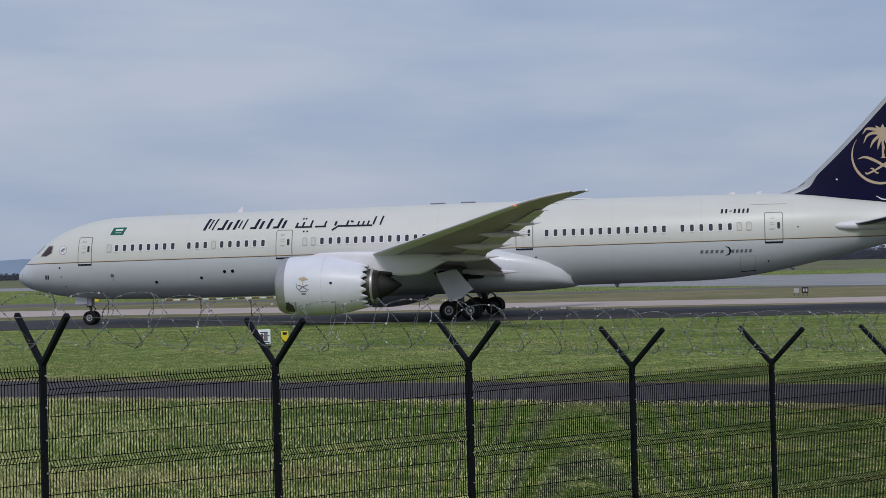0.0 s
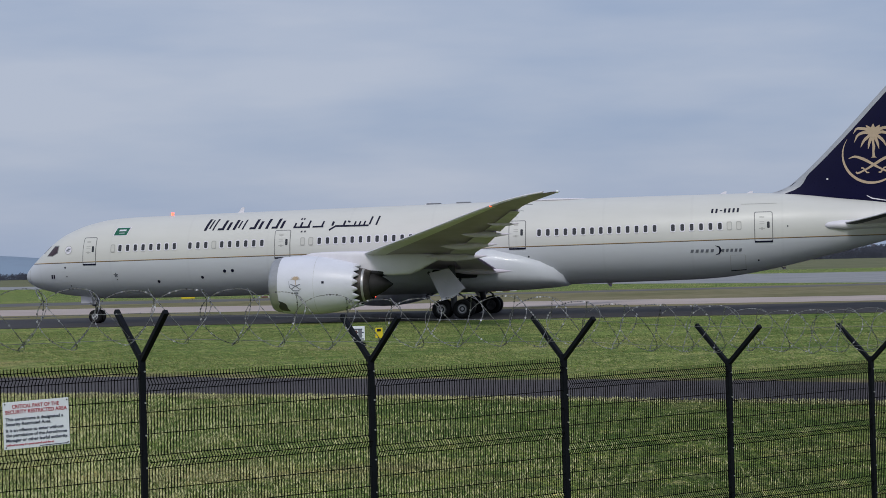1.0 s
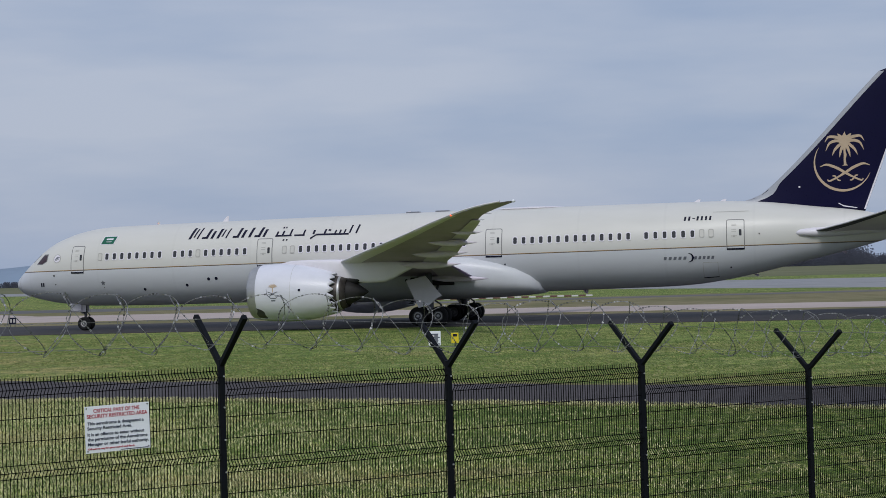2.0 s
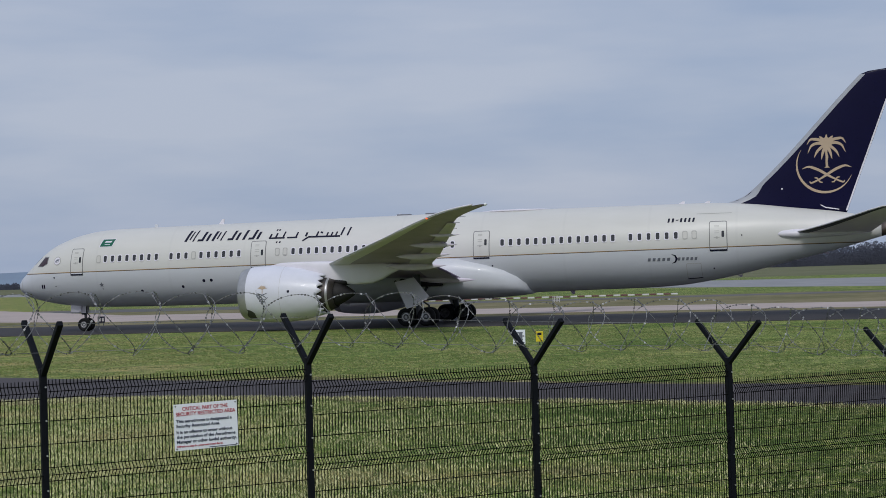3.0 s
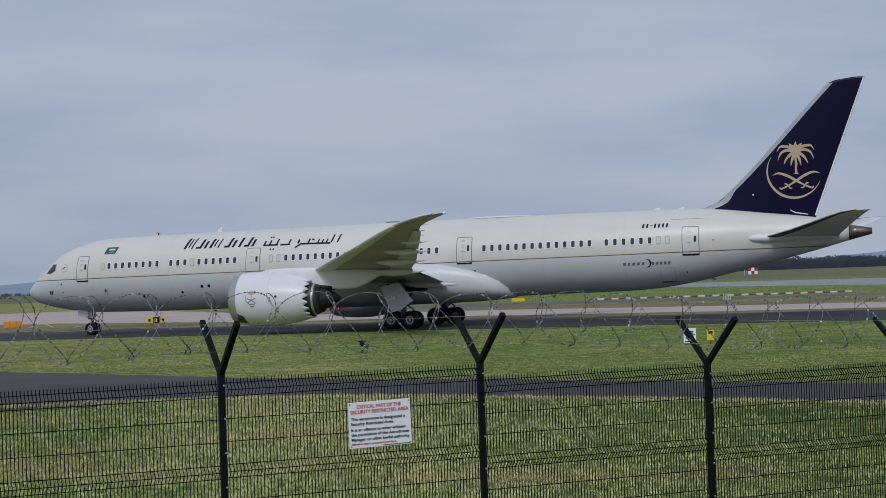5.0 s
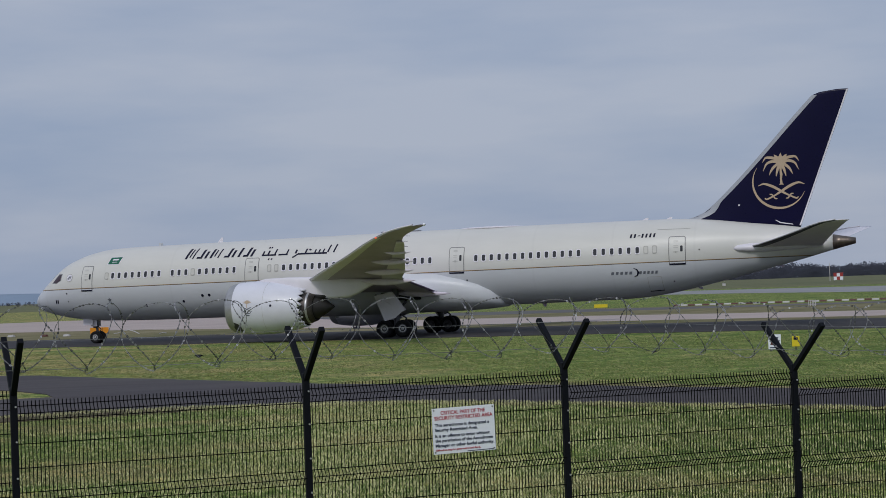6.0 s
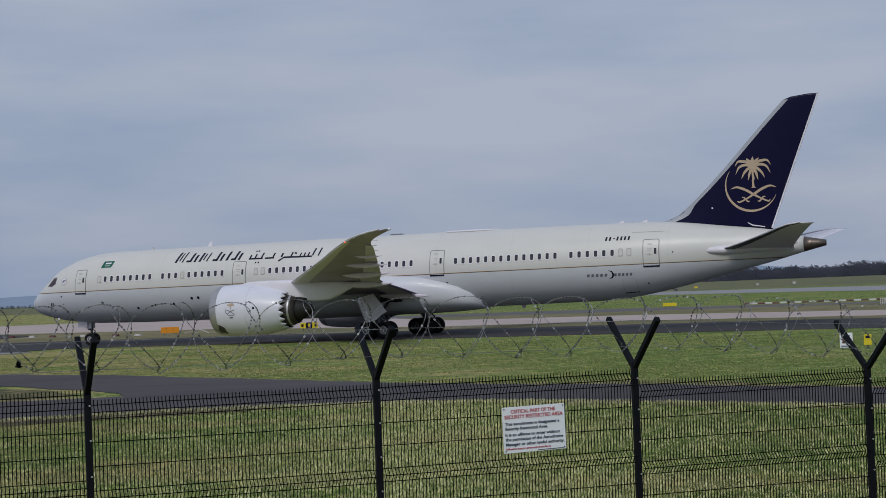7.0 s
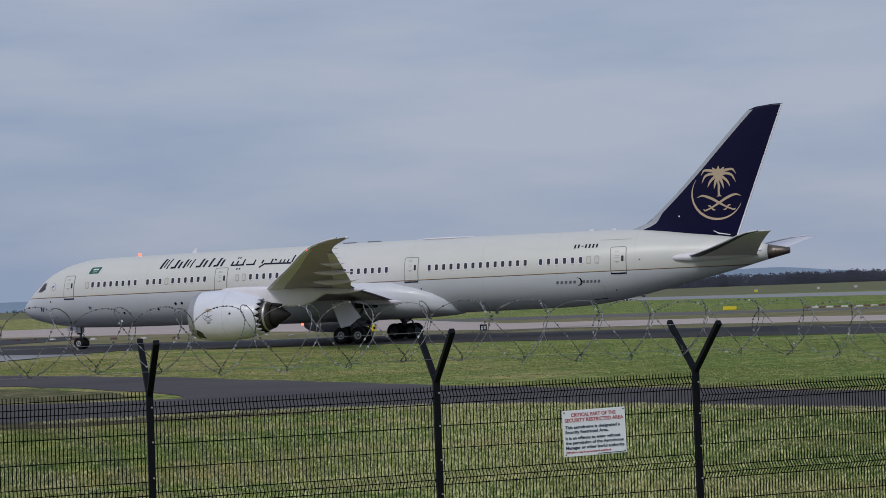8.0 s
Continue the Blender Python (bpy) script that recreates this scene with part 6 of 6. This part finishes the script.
def grass_tufts():
    """Blades over the nearest stretch of the field."""
    rng = np.random.default_rng(4)
    for name, mat, count, lo, hi, label in (("grass_tufts", M_BLADE, 170000, 0.03, 0.08, "short green grass blades"), ("straw_tufts", M_STRAW, 300000, 0.04, 0.095, "dry straw-coloured grass blades")):
        d = 24 + 38 * rng.random(count) ** 0.85
        az = np.radians(-17 + 58 * rng.random(count))
        x, y = d * np.sin(az), d * np.cos(az)
        if mat is M_STRAW:
            # thickest before the middle of the fence, thin towards both ends and the track
            keep = np.array([h0 < 0.30 + 0.26 * noise.noise((a * 0.16, b * 0.16, 3)) + 0.34 * noise.noise((a * 0.9, b * 0.6, 8)) + 0.31 * math.exp(-((math.atan2(a, b) - 0.07) / 0.12) ** 2) - 0.15 * min(1, max(0, (-0.08 - math.atan2(a, b)) / 0.1)) - 0.30 * min(1, max(0, (math.atan2(a, b) - 0.34) / 0.15)) - 0.010 * (math.hypot(a, b) - 32) for a, b, h0 in zip(x, y, rng.random(count))])
            x, y = x[keep], y[keep]
        if mat is M_STRAW:
            # a rank fringe along the track's near edge
            fx = -12 + 42 * rng.random(13000)
            x, y = np.r_[x, fx], np.r_[y, [near_edge(a) + 0.2 - 1.5 * b * b for a, b in zip(fx, rng.random(13000))]]
        keep = np.array([not on_track(a, b) for a, b in zip(x, y)])
        x, y = x[keep], y[keep]
        n = len(x)
        z = np.array([terrain(a, b) for a, b in zip(x, y)])
        h = lo + (hi - lo) * rng.random(n)
        t = rng.random(n) * math.pi
        w = (0.006 + 0.008 * rng.random(n)) * (1.25 if mat is M_STRAW else 1.0)
        lean = rng.normal(0, 0.035, (n, 2))
        V = np.empty((n, 3, 3))
        V[:, 0] = np.c_[x - w * np.cos(t), y - w * np.sin(t), z - 0.01]
        V[:, 1] = np.c_[x + w * np.cos(t), y + w * np.sin(t), z - 0.01]
        V[:, 2] = np.c_[x + lean[:, 0], y + lean[:, 1], z + h]
        me = bpy.data.meshes.new(name)
        me.from_pydata(V.reshape(-1, 3).tolist(), [], [(3 * i, 3 * i + 1, 3 * i + 2) for i in range(n)])
        tagged(part_mesh(name, me, mat), label, "grass", kind="stuff")


def field_clumps():
    """Uneven clumps on the wide strip between the perimeter track and the taxiway."""
    rng = np.random.default_rng(9)
    taxi_y = hermite([-60, -15.1, 8.0, 36.2, 100], [163, 143.8, 133.3, 117.4, 76])
    road_x = hermite([60, 69.5, 84.2, 94, 130], [7.5, -0.2, -11.5, -21.6, -62])
    for name, mat, count, label in (("field_grass", M_TUFT, 190000, "uneven green and straw-coloured grass clumps on the airfield"),):
        d = 55 + 66 * rng.random(count)
        az = np.radians(-17 + 58 * rng.random(count))
        x, y = d * np.sin(az), d * np.cos(az)
        keep = np.array([far_edge(a) + 0.4 < b < taxi_y(a) - 19 and a > road_x(b) + 0.4
                         and noise.noise((a * 0.12, b * 0.12, 2)) + 0.7 * noise.noise((a * 0.5, b * 0.5, 6)) > 0.9 * (c - 0.75)
                         for a, b, c in zip(x, y, rng.random(count))])
        x, y = x[keep], y[keep]
        n = len(x)
        z = np.array([terrain(a, b) for a, b in zip(x, y)])
        h = 0.02 + 0.045 * rng.random(n) ** 2
        t = rng.random(n) * math.pi
        w = 0.02 + 0.06 * rng.random(n) ** 2
        V = np.empty((n, 3, 3))
        V[:, 0] = np.c_[x - w * np.cos(t), y - w * np.sin(t), z - 0.01]
        V[:, 1] = np.c_[x + w * np.cos(t), y + w * np.sin(t), z - 0.01]
        V[:, 2] = np.c_[x + rng.normal(0, 0.05, n), y + 0.06 + 0.12 * rng.random(n), z + h]
        me = bpy.data.meshes.new(name)
        me.from_pydata(V.reshape(-1, 3).tolist(), [], [(3 * k, 3 * k + 1, 3 * k + 2) for k in range(n)])
        tagged(part_mesh(name, me, mat), label, "grass", kind="stuff")


near_edge = hermite([-60, -12, -4.2, 3.2, 7.6, 15.4, 21.0, 25.1, 52], [54.8, 54.4, 56.0, 54.6, 51.6, 44.3, 38.6, 34.3, 0])
far_edge = hermite([-60, -10, -2, 5.6, 9.3, 17.5, 24.2, 28.7, 60], [65.5, 64.8, 64.5, 62.5, 60.0, 51.2, 44.7, 39.8, -2])


def on_track(x, y):
    wobble = 0.35 * noise.noise((x * 0.9, y * 0.9, 5))
    return near_edge(x) + 0.1 + wobble < y < far_edge(x) - 0.1 + wobble or y > far_edge(x) + 0.3 + wobble


# ---- a crow that takes off from the grass and flies low along the field ----
CROW = {}


def crow():
    b = new("crow")
    tagged(b, "black crow flying low over the airfield grass", "bird")
    prof = [(-0.21, 0.004, 0.0), (-0.185, 0.018, 0.012), (-0.165, 0.034, 0.016), (-0.13, 0.040, 0.014), (-0.09, 0.052, 0.0), (-0.02, 0.068, -0.006), (0.06, 0.060, -0.004), (0.13, 0.036, 0.004), (0.18, 0.018, 0.01)]
    part("body", loft([[(x, r * math.cos(t), z + r * 0.9 * math.sin(t)) for t in (2 * math.pi * j / 12 for j in range(12))] for x, r, z in prof]), M_CROW, b, smooth=True)
    part("beak", rod(bmesh.new(), (-0.20, 0, 0.0), (-0.262, 0, -0.010), 0.013, 0.002, 8), M_DARKGREY, b)
    o = [(0.15, -0.022), (0.30, -0.062), (0.325, -0.02), (0.328, 0.02), (0.30, 0.062), (0.15, 0.022)]
    n = len(o)
    part("tail", bm_of([(x, y, 0.008) for x, y in o] + [(x, y, -0.002) for x, y in o], [tuple(range(n)), tuple(range(2 * n - 1, n - 1, -1))] + [(i, (i + 1) % n, n + (i + 1) % n, n + i) for i in range(n)]), M_CROW, b)
    for s in (-1, 1):
        o = [(-0.085, 0.0), (-0.120, 0.17), (-0.075, 0.33), (-0.02, 0.45), (0.015, 0.445), (0.005, 0.40), (0.05, 0.40), (0.035, 0.34), (0.085, 0.32), (0.075, 0.20), (0.10, 0.08), (0.085, 0.0)]
        n = len(o)
        w = part("wing", bm_of([(x, s * y, 0.010 - 0.012 * y) for x, y in o] + [(x, s * y, -0.004 - 0.012 * y) for x, y in o], [tuple(range(n)), tuple(range(2 * n - 1, n - 1, -1))] + [(i, (i + 1) % n, n + (i + 1) % n, n + i) for i in range(n)]), M_CROW, b, "black wing with spread fingers")
        w.location = (-0.01, s * 0.045, 0.025)
        CROW[s] = w
    CROW[0] = b


M_CROW = plain("black_plumage", (0.005, 0.005, 0.007), 0.7, 0, 0.3, 30, spec=0.15)


def crow_flight():
    # seconds, bearing and distance from the viewing bank, height
    legs = [(0.0, 16.66, 79, 0.12), (3.12, 16.66, 79, 0.12), (3.4, 15.84, 79, 0.85), (3.6, 15.05, 78.5, 0.80), (3.8, 14.10, 78.5, 0.75), (4.0, 12.98, 78.5, 0.65), (4.2, 11.64, 79, 0.62), (4.4, 10.26, 79, 0.75),
            (4.6, 8.80, 80, 0.85), (4.8, 7.30, 80.5, 0.80), (5.0, 5.55, 81, 0.75), (5.2, 3.92, 81.5, 0.88), (5.75, -0.55, 82, 0.80), (6.3, -5.12, 82.5, 0.78), (6.5, -6.80, 83, 0.80), (6.6, -7.60, 83, 0.82), (7.0, -10.85, 83, 0.72), (8.0, -19.0, 84, 0.8)]
    rows = []
    for t, az, d, z in legs:
        a = radians(az)
        rows.append((t, pose(d * math.sin(a), d * math.cos(a), z, 0, 0, -az - 4)))
    walk(CROW[0], rows)
    for s in (-1, 1):
        x, y, z = CROW[s].location
        flaps = [(0.0, pose(x, y, z, -s * 62, 0, 0)), (3.1, pose(x, y, z, -s * 62, 0, 0))]
        for t in np.arange(3.16, 8.01, 0.04):
            flaps.append((float(t), pose(x, y, z, s * (8 + 42 * math.sin(2 * math.pi * 4.2 * (float(t) - 3.4))), 0, 0)))
        walk(CROW[s], flaps)


def marker_tape():
    """White plastic tape lying crumpled on the far grass verge."""
    for pts in ([(-17.3, 181.6, 0.03), (-16.8, 181.0, 0.10), (-16.2, 180.0, 0.30), (-15.6, 179.4, 0.42), (-15.0, 178.4, 0.30), (-14.3, 176.8, 0.04)], [(-12.0, 173.0, 0.03), (-11.7, 173.6, 0.10), (-11.4, 174.6, 0.05)]):
        P = np.array(pts)
        u = np.linspace(0, len(pts) - 1, 18)
        path = [tuple(float(np.interp(k, range(len(pts)), P[:, c])) for c in range(3)) for k in u]
        v, f = tubes([path], 0.045, 5)
        tagged(part_mesh("marker_tape", mesh_of("marker_tape", v, f), M_BARW), "crumpled white plastic tape on the grass verge", "tape", "loose tapes")


ground()
paved_areas()
far_country()
far_lights()
chequered_hut()
slatted_rack()
plane = airliner()
field_signs()
barriers()
fence()
grass_tufts()
field_clumps()
marker_tape()
crow()


# ---- what moves ----
def motions():
    walk(plane, [(t, pose(x, y, 0.03, 0, 0, a)) for t, x, y, a in ROUTE])
    times = np.arange(0, 8.01, 0.1)
    rt = [r[0] for r in ROUTE]
    run = np.r_[0, np.cumsum([math.hypot(b[1] - a[1], b[2] - a[2]) for a, b in zip(ROUTE[:-1], ROUTE[1:])])]
    for w, r in WHEELS:
        x, y, z = w.location
        walk(w, [(float(t), pose(x, y, z, 0, -math.degrees(float(np.interp(t, rt, run)) / r), 0)) for t in times])
    for b, bearing in BEACONS:
        x, y, z = b.location
        walk(b, [(float(t), pose(x, y, z, 0, 0, bearing + 360 * (float(t) - 3.745) / 1.4)) for t in np.arange(0, 8.01, 0.2)])
    crow_flight()


motions()
